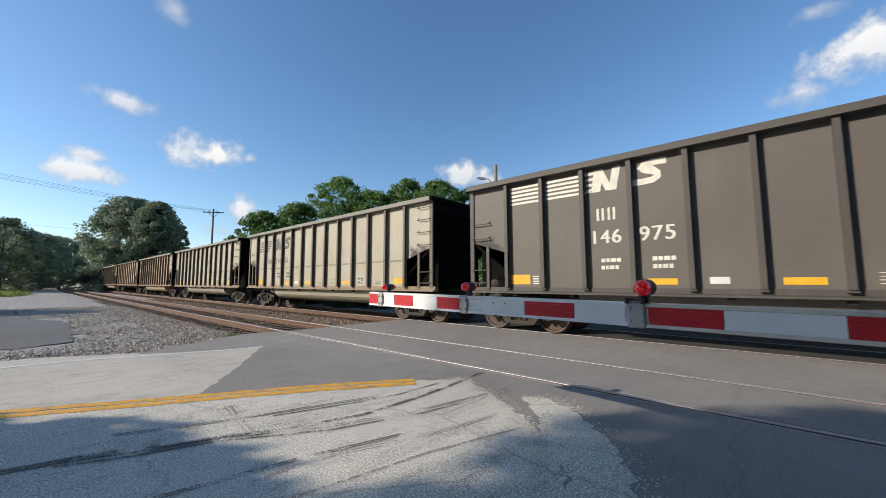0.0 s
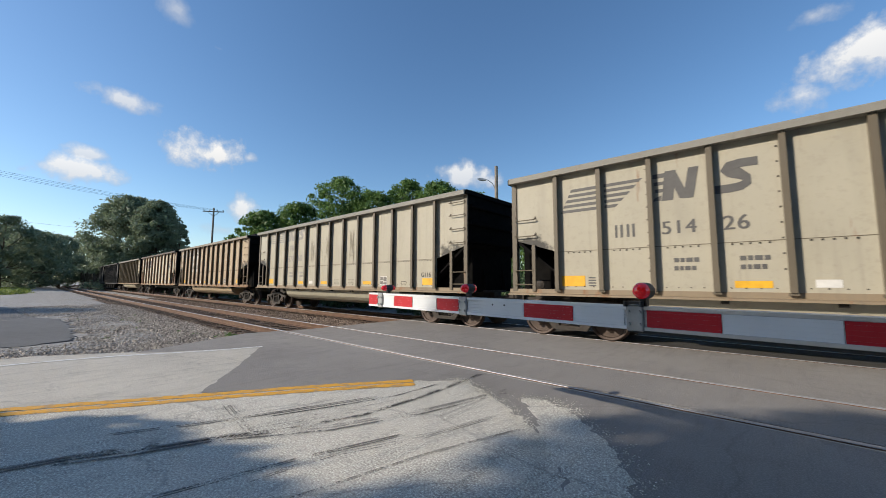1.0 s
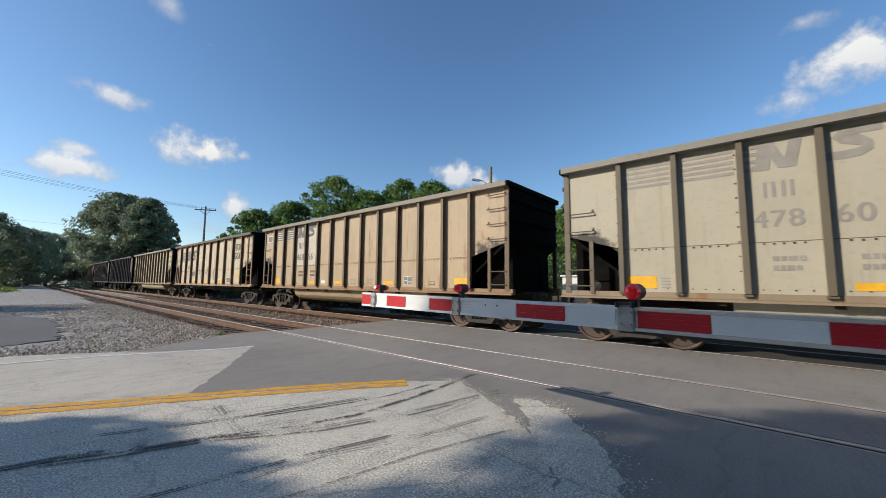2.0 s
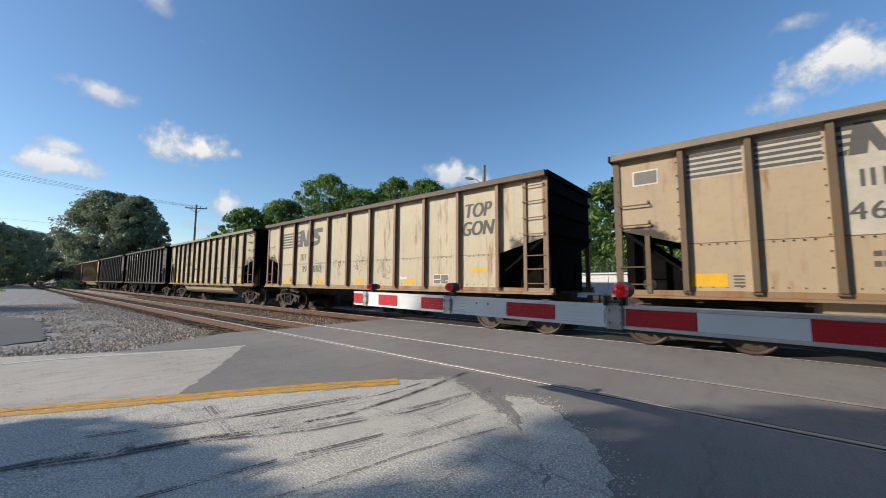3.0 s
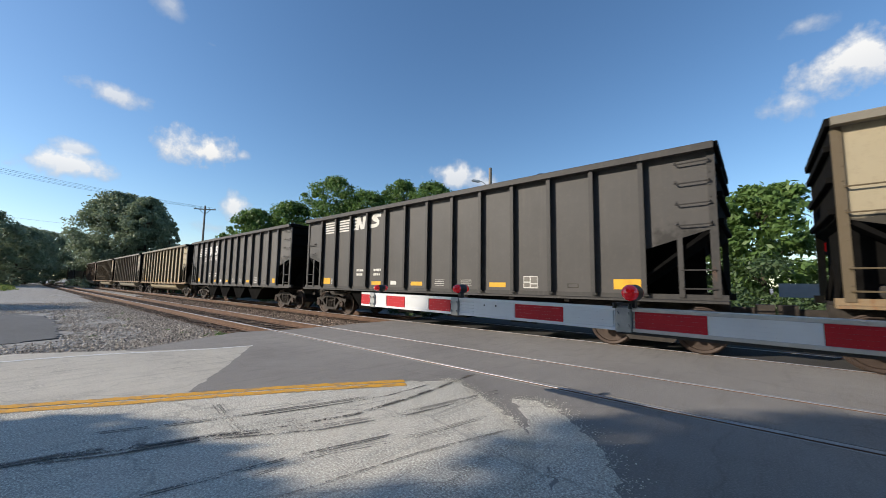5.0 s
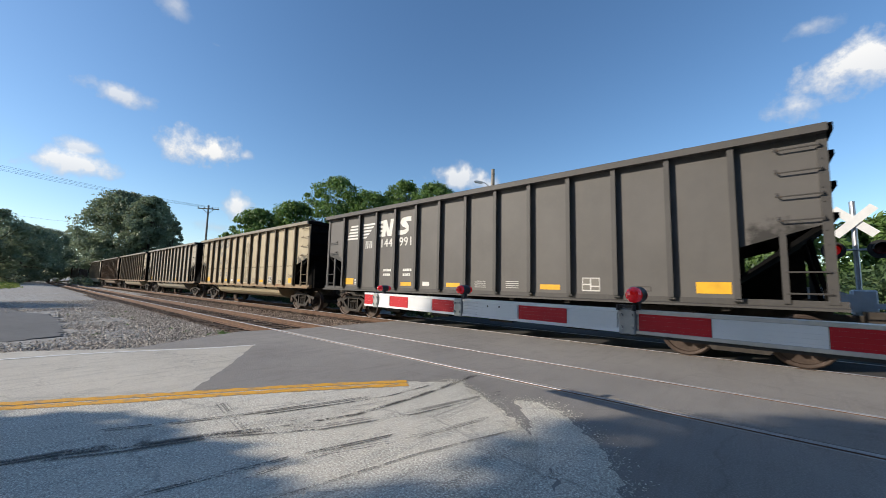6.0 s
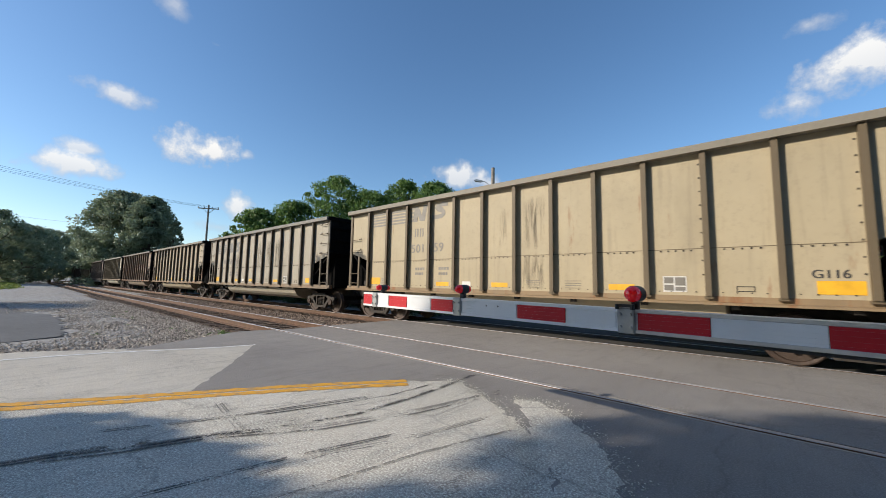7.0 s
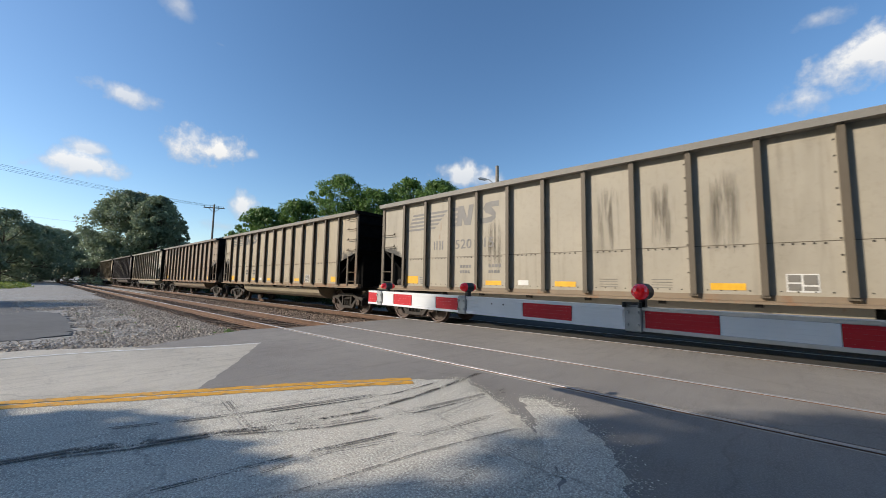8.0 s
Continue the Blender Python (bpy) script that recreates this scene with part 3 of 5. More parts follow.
@functools.lru_cache(None)
def springs_mesh(s):
    bm = bmesh.new()
    for x in (-0.17, 0.0, 0.17):
        prof = []
        for k in range(9):
            prof += [(0.32 + k * 0.034, 0.05), (0.337 + k * 0.034, 0.075)]
        sub = bmesh.new()
        lathe(sub, prof, 9, "z")
        bmesh.ops.translate(sub, verts=sub.verts, vec=(x, s * 0.98, 0))
        me = bpy.data.meshes.new("t")
        sub.to_mesh(me)
        sub.free()
        bm.from_mesh(me)
        bpy.data.meshes.remove(me)
    return mesh_of(bm, "springs")


@functools.lru_cache(None)
def bolster_mesh():
    bm = bmesh.new()
    prism(bm, [(-1.1, 0.56), (-0.9, 0.66), (-0.25, 0.72), (0.25, 0.72), (0.9, 0.66), (1.1, 0.56), (0.9, 0.50), (0.2, 0.38), (-0.2, 0.38), (-0.9, 0.50)], -0.2, 0.2, "x")
    rod(bm, (0, 0, 0.70), (0, 0, 0.95), 0.18, 12)
    box(bm, -1.0, -0.93, -0.95, 0.95, 0.36, 0.46)
    box(bm, 0.93, 1.0, -0.95, 0.95, 0.36, 0.46)
    return mesh_of(bm, "bolster")


@functools.lru_cache(None)
def side_mesh(s, bay):
    """Side sheet with the sloped cut-outs of the end platforms."""
    bm = bmesh.new()
    e, r = HL, HL - bay
    pts = [(-r, ZS + 0.12), (r, ZS + 0.12), (r, 2.12), (e - 0.06, 2.48), (e - 0.06, ZT - 0.1), (-e + 0.06, ZT - 0.1), (-e + 0.06, 2.48), (-r, 2.12)]
    prism(bm, pts, s * SHEET, s * (SHEET - 0.02))
    return mesh_of(bm, "side_sheet")


@functools.lru_cache(None)
def rib_mesh(s):
    bm = bmesh.new()
    box(bm, -0.048, 0.048, min(s * HW, s * (HW - 0.014)), max(s * HW, s * (HW - 0.014)), ZS + 0.155, ZT - 0.13)
    box(bm, -0.048, -0.03, min(s * SHEET, s * (HW - 0.014)), max(s * SHEET, s * (HW - 0.014)), ZS + 0.155, ZT - 0.13)
    box(bm, -0.07, 0.07, min(s * SHEET, s * (HW - 0.03)), max(s * SHEET, s * (HW - 0.03)), ZS + 0.11, ZS + 0.155)
    return mesh_of(bm, "rib")


@functools.lru_cache(None)
def chord_mesh(s):
    bm = bmesh.new()
    prism(bm, [(s * (SHEET - 0.05), ZT - 0.14), (s * (HW + 0.06), ZT - 0.14), (s * (HW + 0.07), ZT - 0.02), (s * (HW + 0.05), ZT), (s * (SHEET - 0.05), ZT)], -HL, HL, "x")
    return mesh_of(bm, "top_chord")


@functools.lru_cache(None)
def sill_mesh(s):
    bm = bmesh.new()
    prism(bm, [(s * (SHEET - 0.12), ZS), (s * (HW - 0.03), ZS), (s * (HW - 0.03), ZS + 0.04), (s * (SHEET + 0.02), ZS + 0.06), (s * (SHEET + 0.02), ZS + 0.16), (s * (SHEET - 0.12), ZS + 0.16)], -HL - 0.1, HL + 0.1, "x")
    return mesh_of(bm, "side_sill")


@functools.lru_cache(None)
def end_mesh(d, bay):
    """End wall, and the sheet that slopes under it towards the middle of the car."""
    x = d * HL
    return mesh_of(prism(bmesh.new(), [(x, ZT - 0.02), (x, 2.5), (d * (HL - bay - 0.5), 1.15), (d * (HL - bay - 0.54), 1.15), (x - d * 0.06, 2.56), (x - d * 0.06, ZT - 0.02)], -SHEET + 0.02, SHEET - 0.02), "end_wall")


@functools.lru_cache(None)
def end_beam_mesh():
    return mesh_of(boxm(-0.045, 0.045, -SHEET + 0.1, SHEET - 0.1, -0.05, 0.05, 0.008), "end_stiffener")


@functools.lru_cache(None)
def end_cap_mesh():
    return mesh_of(boxm(-0.07, 0.07, -HW, HW, -0.07, 0.07, 0.012), "end_chord")


@functools.lru_cache(None)
def strut_mesh(d):
    return mesh_of(rod(bmesh.new(), (-d * 0.02, 0, 1.13), (-d * 0.25, 0, 2.42), 0.045, 6), "strut")


@functools.lru_cache(None)
def reservoir_mesh():
    return mesh_of(lathe(bmesh.new(), [(-0.4, 0.05), (-0.36, 0.16), (-0.3, 0.2), (0.3, 0.2), (0.36, 0.16), (0.4, 0.05)], 12), "air_tank")


@functools.lru_cache(None)
def platform_mesh(d, bay):
    return mesh_of(boxm(min(d * (HL - bay), d * HL), max(d * (HL - bay), d * HL), -0.6, 0.6, 1.06, 1.12), "platform")


@functools.lru_cache(None)
def web_mesh(d, bay):
    bm = bmesh.new()
    prism(bm, [(d * (HL - 0.3), 1.1), (d * (HL - 0.3), 2.2), (d * (HL - bay - 0.42), 1.15)], -0.62, -0.56)
    return mesh_of(bm, "centre_web")


@functools.lru_cache(None)
def end_plate_mesh(d, bay):
    """Plates added to close and darken the space under the slope sheet."""
    bm = bmesh.new()
    for y in (-1.12, 1.08):
        prism(bm, [(d * (HL - 0.12), 1.08), (d * (HL - 0.12), 2.4), (d * (HL - bay - 0.4), 1.16), (d * (HL - bay - 0.4), 1.08)], y, y + 0.04)
    box(bm, min(d * (HL - 0.16), d * (HL - 0.12)), max(d * (HL - 0.16), d * (HL - 0.12)), -1.08, 1.08, 1.08, 2.5)
    return mesh_of(bm, "shade_plate")


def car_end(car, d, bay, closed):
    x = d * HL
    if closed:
        part("shade_plate", end_plate_mesh(d, bay), M["black"], car)
    part("end_wall", end_mesh(d, bay), M["black"], car, "end wall and slope sheet painted black for shade")
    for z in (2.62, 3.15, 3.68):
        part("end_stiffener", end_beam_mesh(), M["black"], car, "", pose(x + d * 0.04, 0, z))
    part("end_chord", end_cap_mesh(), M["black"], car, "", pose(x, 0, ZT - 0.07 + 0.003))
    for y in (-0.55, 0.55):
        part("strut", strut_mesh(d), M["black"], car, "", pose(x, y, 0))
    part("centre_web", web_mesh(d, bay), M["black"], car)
    part("platform", platform_mesh(d, bay), M["iron"], car)
    if d < 0:
        part("air_tank", reservoir_mesh(), M["iron"], car, "", pose(x + 0.55, -0.75, 1.32))


@functools.lru_cache(None)
def endpost_mesh(d, s):
    bm = bmesh.new()
    x = d * HL
    box(bm, min(x, x - d * 0.13), max(x, x - d * 0.13), min(s * (SHEET - 0.02), s * (SHEET + 0.03)), max(s * (SHEET - 0.02), s * (SHEET + 0.03)), ZS + 0.1, ZT - 0.12)
    for k in range(11):     # rivets
        z = 1.4 + k * 0.24
        box(bm, x - d * 0.09 - 0.012, x - d * 0.09 + 0.012, min(s * (SHEET + 0.03), s * (SHEET + 0.042)), max(s * (SHEET + 0.03), s * (SHEET + 0.042)), z, z + 0.024)
    return mesh_of(bm, "corner_post")


@functools.lru_cache(None)
def ladder_mesh(d, s, full):
    bm = bmesh.new()
    x0, x1, y = d * (HL - 0.07), d * (HL - 0.62), s * (SHEET + 0.05)
    box(bm, x1 - 0.045, x1 + 0.045, min(y, y - s * 0.05), max(y, y - s * 0.05), ZS + 0.1, 3.95 if full else 2.33)
    zs = [1.32, 1.68] if not full else [1.32, 1.68, 2.02]
    for z in zs:
        rod(bm, (x0, y, z), (x1, y, z), 0.016, 5)
    return mesh_of(bm, "ladder")


@functools.lru_cache(None)
def grab_mesh(d, s):
    bm = bmesh.new()
    x0, x1, y = d * (HL - 0.1), d * (HL - 0.66), s * SHEET
    yo = y + s * 0.09
    rod(bm, (x0, yo, 0), (x1, yo, 0), 0.014, 5)
    for x in (x0, x1):
        rod(bm, (x, y, 0.05), (x, yo, 0.0), 0.014, 5)
        box(bm, x - 0.025, x + 0.025, min(y, y + s * 0.01), max(y, y + s * 0.01), 0.02, 0.09)
    return mesh_of(bm, "grab_iron")


@functools.lru_cache(None)
def tub_mesh():
    """Rounded belly between the bogies."""
    bm = bmesh.new()
    prof = [(-1.42, 1.12)] + [(-1.36 * math.cos(a) ** 0.6, 1.0 - 0.52 * math.sin(a) ** 0.8) for a in np.linspace(0.1, math.pi / 2, 6)]
    prof = prof + [(-y, z) for y, z in prof[::-1]]
    prism(bm, prof, -4.35, 4.35, "x")
    return mesh_of(bm, "tub")


@functools.lru_cache(None)
def hopper_mesh():
    return mesh_of(prism(bmesh.new(), [(-1.05, 1.12), (1.05, 1.12), (0.36, 0.46), (0.36, 0.38), (-0.36, 0.38), (-0.36, 0.46)], -1.4, 1.4), "hopper_bay")


@functools.lru_cache(None)
def floor_mesh():
    bm = bmesh.new()
    box(bm, -6.6, 6.6, -SHEET + 0.05, SHEET - 0.05, 1.1, 1.14)
    box(bm, -HL - 0.05, HL + 0.05, -0.2, 0.2, 0.72, 1.06)
    for x in np.arange(-6.0, 6.1, 1.5):
        box(bm, x - 0.06, x + 0.06, -SHEET, SHEET, 0.98, 1.1)
    return mesh_of(bm, "underframe")


@functools.lru_cache(None)
def coupler_mesh(d):
    bm = bmesh.new()
    x0, x1 = d * (HL - 0.3), d * (PITCH / 2 - 0.02)
    box(bm, min(x0, x1), max(x0, x1) - 0.0, -0.07, 0.07, 0.79, 0.95, 0.02)
    prism(bm, [(x1 - d * 0.3, -0.18), (x1, -0.2), (x1 - d * 0.0, 0.14), (x1 - d * 0.12, 0.2), (x1 - d * 0.3, 0.16)], 0.74, 1.02, "z")
    rod(bm, (x0, 0.35, 0.7), (x1, 0.12, 0.42), 0.03, 6)
    return mesh_of(bm, "coupler")


@functools.lru_cache(None)
def rivet_mesh(n_ribs, gap):
    """Rows of bolt heads along the lap of the side sheets."""
    bm = bmesh.new()
    w = gap * (n_ribs - 1) / 2
    for k in range(n_ribs - 1):
        a = -w + k * gap
        for j in range(5):
            x = a + gap * (0.25 + 0.125 * j)
            box(bm, x - 0.014, x + 0.014, -SHEET - 0.012, -SHEET, 2.07, 2.098)
        for j in range(4):
            x = a + gap * (0.2 + 0.2 * j)
            box(bm, x - 0.011, x + 0.011, -SHEET - 0.01, -SHEET, 1.27, 1.29)
    for k in range(n_ribs):
        a = -w + k * gap
        if k % 2 == 0:
            for j in range(9):
                z = 1.6 + 0.27 * j
                box(bm, a - 0.095, a - 0.07, -SHEET - 0.012, -SHEET, z, z + 0.026)
    return mesh_of(bm, "rivet_row")


@functools.lru_cache(None)
def coal_mesh(seed):
    rng = random.Random(seed)
    bm = bmesh.new()
    nx, ny = 44, 9
    grid = []
    for i in range(nx + 1):
        row = []
        for j in range(ny + 1):
            x, y = -HL + 0.1 + (2 * HL - 0.2) * i / nx, -1.4 + 2.8 * j / ny
            edge = min(1.0, (1.4 - abs(y)) / 0.9) * min(1.0, (HL - 0.1 - abs(x)) / 1.6)
            z = ZT - 0.4 + 0.62 * edge + 0.14 * noise.noise((x * 2.3 + seed, y * 2.3, 3.0)) * edge + 0.3 * noise.noise((x * 0.55 + seed * 9.1, y * 0.8, seed)) * (0.3 + edge) + rng.uniform(-0.03, 0.03)
            row.append(bm.verts.new((x, y, z)))
        grid.append(row)
    for a, b in zip(grid, grid[1:]):
        for j in range(ny):
            bm.faces.new((a[j], a[j + 1], b[j + 1], b[j]))
    rim = [grid[i][0] for i in range(nx + 1)] + [grid[nx][j] for j in range(1, ny + 1)] + [grid[i][ny] for i in range(nx - 1, -1, -1)] + [grid[0][j] for j in range(ny - 1, 0, -1)]
    low = [bm.verts.new((v.co.x, v.co.y, 2.6)) for v in rim]
    n = len(rim)
    for k in range(n):
        bm.faces.new((rim[k], low[k], low[(k + 1) % n], rim[(k + 1) % n]))
    bm.faces.new(low)
    return mesh_of(bm, "coal")


def text_mesh(s, size, bold=0.014, slant=0.0):
    c = bpy.data.curves.new("t", "FONT")
    c.body, c.size, c.extrude = s, size, 0.0015
    c.align_x, c.shear = "CENTER", slant
    ob = bpy.data.objects.new("t", c)
    scene.collection.objects.link(ob)
    bpy.context.view_layer.update()
    me = bpy.data.meshes.new_from_object(ob.evaluated_get(bpy.context.evaluated_depsgraph_get()))
    bpy.data.objects.remove(ob)
    bpy.data.curves.remove(c)
    bm = bmesh.new()
    for k in (-1, 0, 1):      # a heavier stroke from shifted outlines
        n = len(bm.verts)
        bm.from_mesh(me)
        bm.verts.ensure_lookup_table()
        for v in bm.verts[n:]:
            v.co.x += k * bold
            v.co.z += 0.0003 * k
    bpy.data.meshes.remove(me)
    return mesh_of(bm, "text")


def shape(polys):
    bm = bmesh.new()
    for k, p in enumerate(polys):      # each a hair prouder than the one before
        prism(bm, p, -SHEET - 0.005 - 0.0003 * k, -SHEET - 0.001)
    return bm


def bar(x0, x1, z0, z1):
    return [(x0, z0), (x1, z0), (x1, z1), (x0, z1)]


INK = {}


def ink(name, col):
    if name not in INK:
        INK[name] = plain("paint_" + name, col, 0.6, 0, 0.22, 4, 0.0)
    return INK[name]


def placed(polys, x0, x1, z0, z1):
    """Scales polygons of the unit square to a patch of the side."""
    return [[(x0 + (x1 - x0) * u, z0 + (z1 - z0) * v) for u, v in p] for p in polys]


def ribbon(path, w):
    """A closed outline of even width round a path in the unit square."""
    left, right = [], []
    for i, p in enumerate(path):
        d = (Vector(path[min(i + 1, len(path) - 1)]) - Vector(path[max(i - 1, 0)])).normalized()
        left.append((p[0] - d.y * w * 0.8, p[1] + d.x * w))
        right.append((p[0] + d.y * w * 0.8, p[1] - d.x * w))
    return left + right[::-1]


CURL = ribbon([(1.0, 0.86), (0.6, 0.87), (0.34, 0.83), (0.25, 0.72), (0.36, 0.6), (0.6, 0.5), (0.74, 0.4), (0.74, 0.26), (0.6, 0.16), (0.36, 0.13), (0.0, 0.13)], 0.13)
ANGLE_BLOCK = [[(0.14, 0.0), (0.4, 0.0), (0.5, 1.0), (0.24, 1.0)], [(0.27, 0.98), (0.48, 0.98), (0.76, 0.02), (0.55, 0.02)], [(0.62, 0.0), (0.84, 0.0), (0.98, 1.0), (0.76, 1.0)]]
MANE = [[(-0.06, 0.02), (0.12, 0.02), (0.15, 0.2), (0.0, 0.14)], [(0.0, 0.3), (0.19, 0.3), (0.2, 0.42), (0.0, 0.42)], [(-0.02, 0.55), (0.21, 0.55), (0.22, 0.67), (-0.02, 0.67)], [(-0.04, 0.8), (0.24, 0.8), (0.25, 0.95), (-0.04, 0.95)]]


def markings(car, ribs, col, nums=(), code="", flag=False, ten=False, words=(), faded=1.0):
    """Painted signs on the side that faces the road; panel 1 follows the rear end bay."""
    def mid(k):
        return (ribs[k - 1] + ribs[k]) / 2
    gap = ribs[1] - ribs[0]
    hw = gap / 2 - 0.09
    z0, z1 = (2.87, 3.62) if ten else ((3.05, 3.66) if flag else (3.4, 3.92))
    bars = 6 if ten else 5
    for n, k in enumerate((1,) if ten else (1, 2)):
        c, rows = mid(k), []
        for j in range(bars):
            f0, f1 = j / bars, (j + 0.56) / bars
            za, zb = z0 + (z1 - z0) * f0, z0 + (z1 - z0) * f1
            lean = 0.3 if flag else 0.0
            xa, xb = (c - hw + lean * f0, c - hw + lean * f1) if n == 0 else (c - hw, c - hw)
            xc, xd = (c + hw, c + hw) if n == 0 or not flag else (c + hw - 0.62 * (1 - f0), c + hw - 0.62 * (1 - f1))
            rows.append([(xa, za), (xc, za), (xd, zb), (xb, zb)])
        part("emblem_stripes", shape(rows), col, car, "painted emblem stripes")
    n, a = (2, 0.56) if ten else (3, hw * 0.92)
    c = mid(n) - (0.0 if ten else 0.04)
    part("emblem_block", shape(placed(ANGLE_BLOCK + MANE, c - a, c + a, z0, z1)), col, car, "bold slanted emblem block")
    c = mid(n + 1) - (0.0 if ten else 0.06)
    part("emblem_block", shape(placed([CURL], c - a * 0.9 - (0.3 if ten else 0.05), c + a * 0.62 - (0.22 if ten else 0.0), z0, z1)), col, car, "bold rounded emblem block")
    for s, k, z, size in nums:
        dx = -0.18 if len(s) == 2 and not ten else (0.1 if ten and k == 2 else (-0.22 if ten else -0.05))
        for q, ch in enumerate(s):
            part("car_number", text_mesh(ch, size, 0.008), col, car, "stencilled digit", Matrix.Translation((mid(k) + dx + (q - (len(s) - 1) / 2) * 0.55 * size, -SHEET - 0.004, z)) @ pose(0, 0, 0, 90))
    if nums:
        k0 = nums[0][1]
        km = k0 - 1 if code == "side" else k0
        x, z = mid(km) - 0.02, nums[0][2] + (0.0 if code == "side" else 0.52)
        part("reporting_mark", shape([bar(x + q, x + q + 0.05, z, z + 0.28) for q in (-0.2, -0.09, 0.04, 0.15)]), col, car, "stencilled owner's mark")
    if not ten:
        for k in (3, 4):
            rows = []
            for z, w in ((1.78, 0.2), (1.62, 0.17)):
                x = mid(k) - 0.16
                for q in (0.09, 0.07, 0.11, 0.08):
                    rows.append(bar(x, x + q * w / 0.2, z, z + 0.085))
                    x += q * w / 0.2 + 0.022
            tagged(part("small_lettering", shape(rows), col, car, "two short lines of stencilling"), kind="stuff")
    white = ink("white", (0.72, 0.7, 0.66))
    yellow = ink("yellow", (0.82, 0.44, 0.02))
    last = len(ribs) - 1
    for k in (1, 3, 5, 7, last) if ten else (1, 4, 6, 9, last):
        big = k in (1, last) and not ten
        x, w, h = (mid(k) - 0.16, 0.28, 0.25) if big and k == 1 else ((mid(k) + 0.16, 0.27, 0.22) if big else (mid(k), 0.26, 0.125))
        zr = 1.62 if ten and k == last else 1.285
        part("reflector", shape([bar(x - w, x + w, zr, zr + h)]), yellow, car, "yellow reflective sheet")
    x = mid(7 if ten else 5) + (-0.1 if not ten else -0.28)
    part("white_plate", shape([bar(x - 0.15, x + 0.15, 1.3, 1.43)] if not ten else [bar(x - 0.2, x + 0.12, 1.43, 1.5), [(x - 0.22, 1.42), (x - 0.2, 1.58), (x - 0.12, 1.5), (x - 0.1, 1.42)]]), white, car, "small white patch")
    x = mid(1) + 0.28
    tagged(part("small_lettering", shape([bar(x - 0.08, x + 0.08, 1.29 + 0.06 * j, 1.32 + 0.06 * j) for j in range(4)]), col, car), kind="stuff")
    x = mid(last - 1) + 0.02
    frame_bars = [bar(x - 0.13, x + 0.13, 1.3, 1.315), bar(x - 0.13, x + 0.13, 1.385, 1.4), bar(x - 0.13, x - 0.115, 1.315, 1.385), bar(x + 0.115, x + 0.13, 1.315, 1.385)]
    part("card_holder", shape(frame_bars), M["iron"], car, "small framed routing card holder")
    for s, k, z, size in words:
        part("lettering", text_mesh(s, size, 0.006 if size < 0.3 else 0.03, 0.0 if size < 0.3 else 0.22), ink("dark", (0.06, 0.055, 0.05)), car, "", Matrix.Translation((mid(k) + (0.06 if size < 0.3 else -0.06), -SHEET - 0.004, z)) @ pose(0, 0, 0, 90) @ Matrix.Diagonal((1.0 if size < 0.3 else 0.8, 1, 1, 1)))
    x, w = mid(8 if ten else 10) - 0.04, 0.3 if ten else 0.2
    part("data_plate", shape([bar(x - w, x + w, 1.27, 1.58)]), white, car, "white framed data plate")
    bm = bmesh.new()
    for b in (bar(x - w + 0.02, x - 0.02, 1.44, 1.56), bar(x + 0.01, x + w - 0.02, 1.4, 1.56), bar(x - w + 0.02, x - 0.02, 1.3, 1.41), bar(x + 0.01, x + w - 0.02, 1.3, 1.37)):
        prism(bm, b, -SHEET - 0.012, -SHEET - 0.0085)
    part("data_table", bm, ink("plate_grey", (0.2, 0.185, 0.16)), car)
    for k in (7, 8) if not ten else ():
        tagged(part("small_lettering", shape([bar(mid(k) - 0.22, mid(k) + 0.16, 1.3 + 0.055 * j, 1.312 + 0.055 * j) for j in range(4)]), ink("faint", (0.2, 0.18, 0.15)) if faded else col, car), kind="stuff")


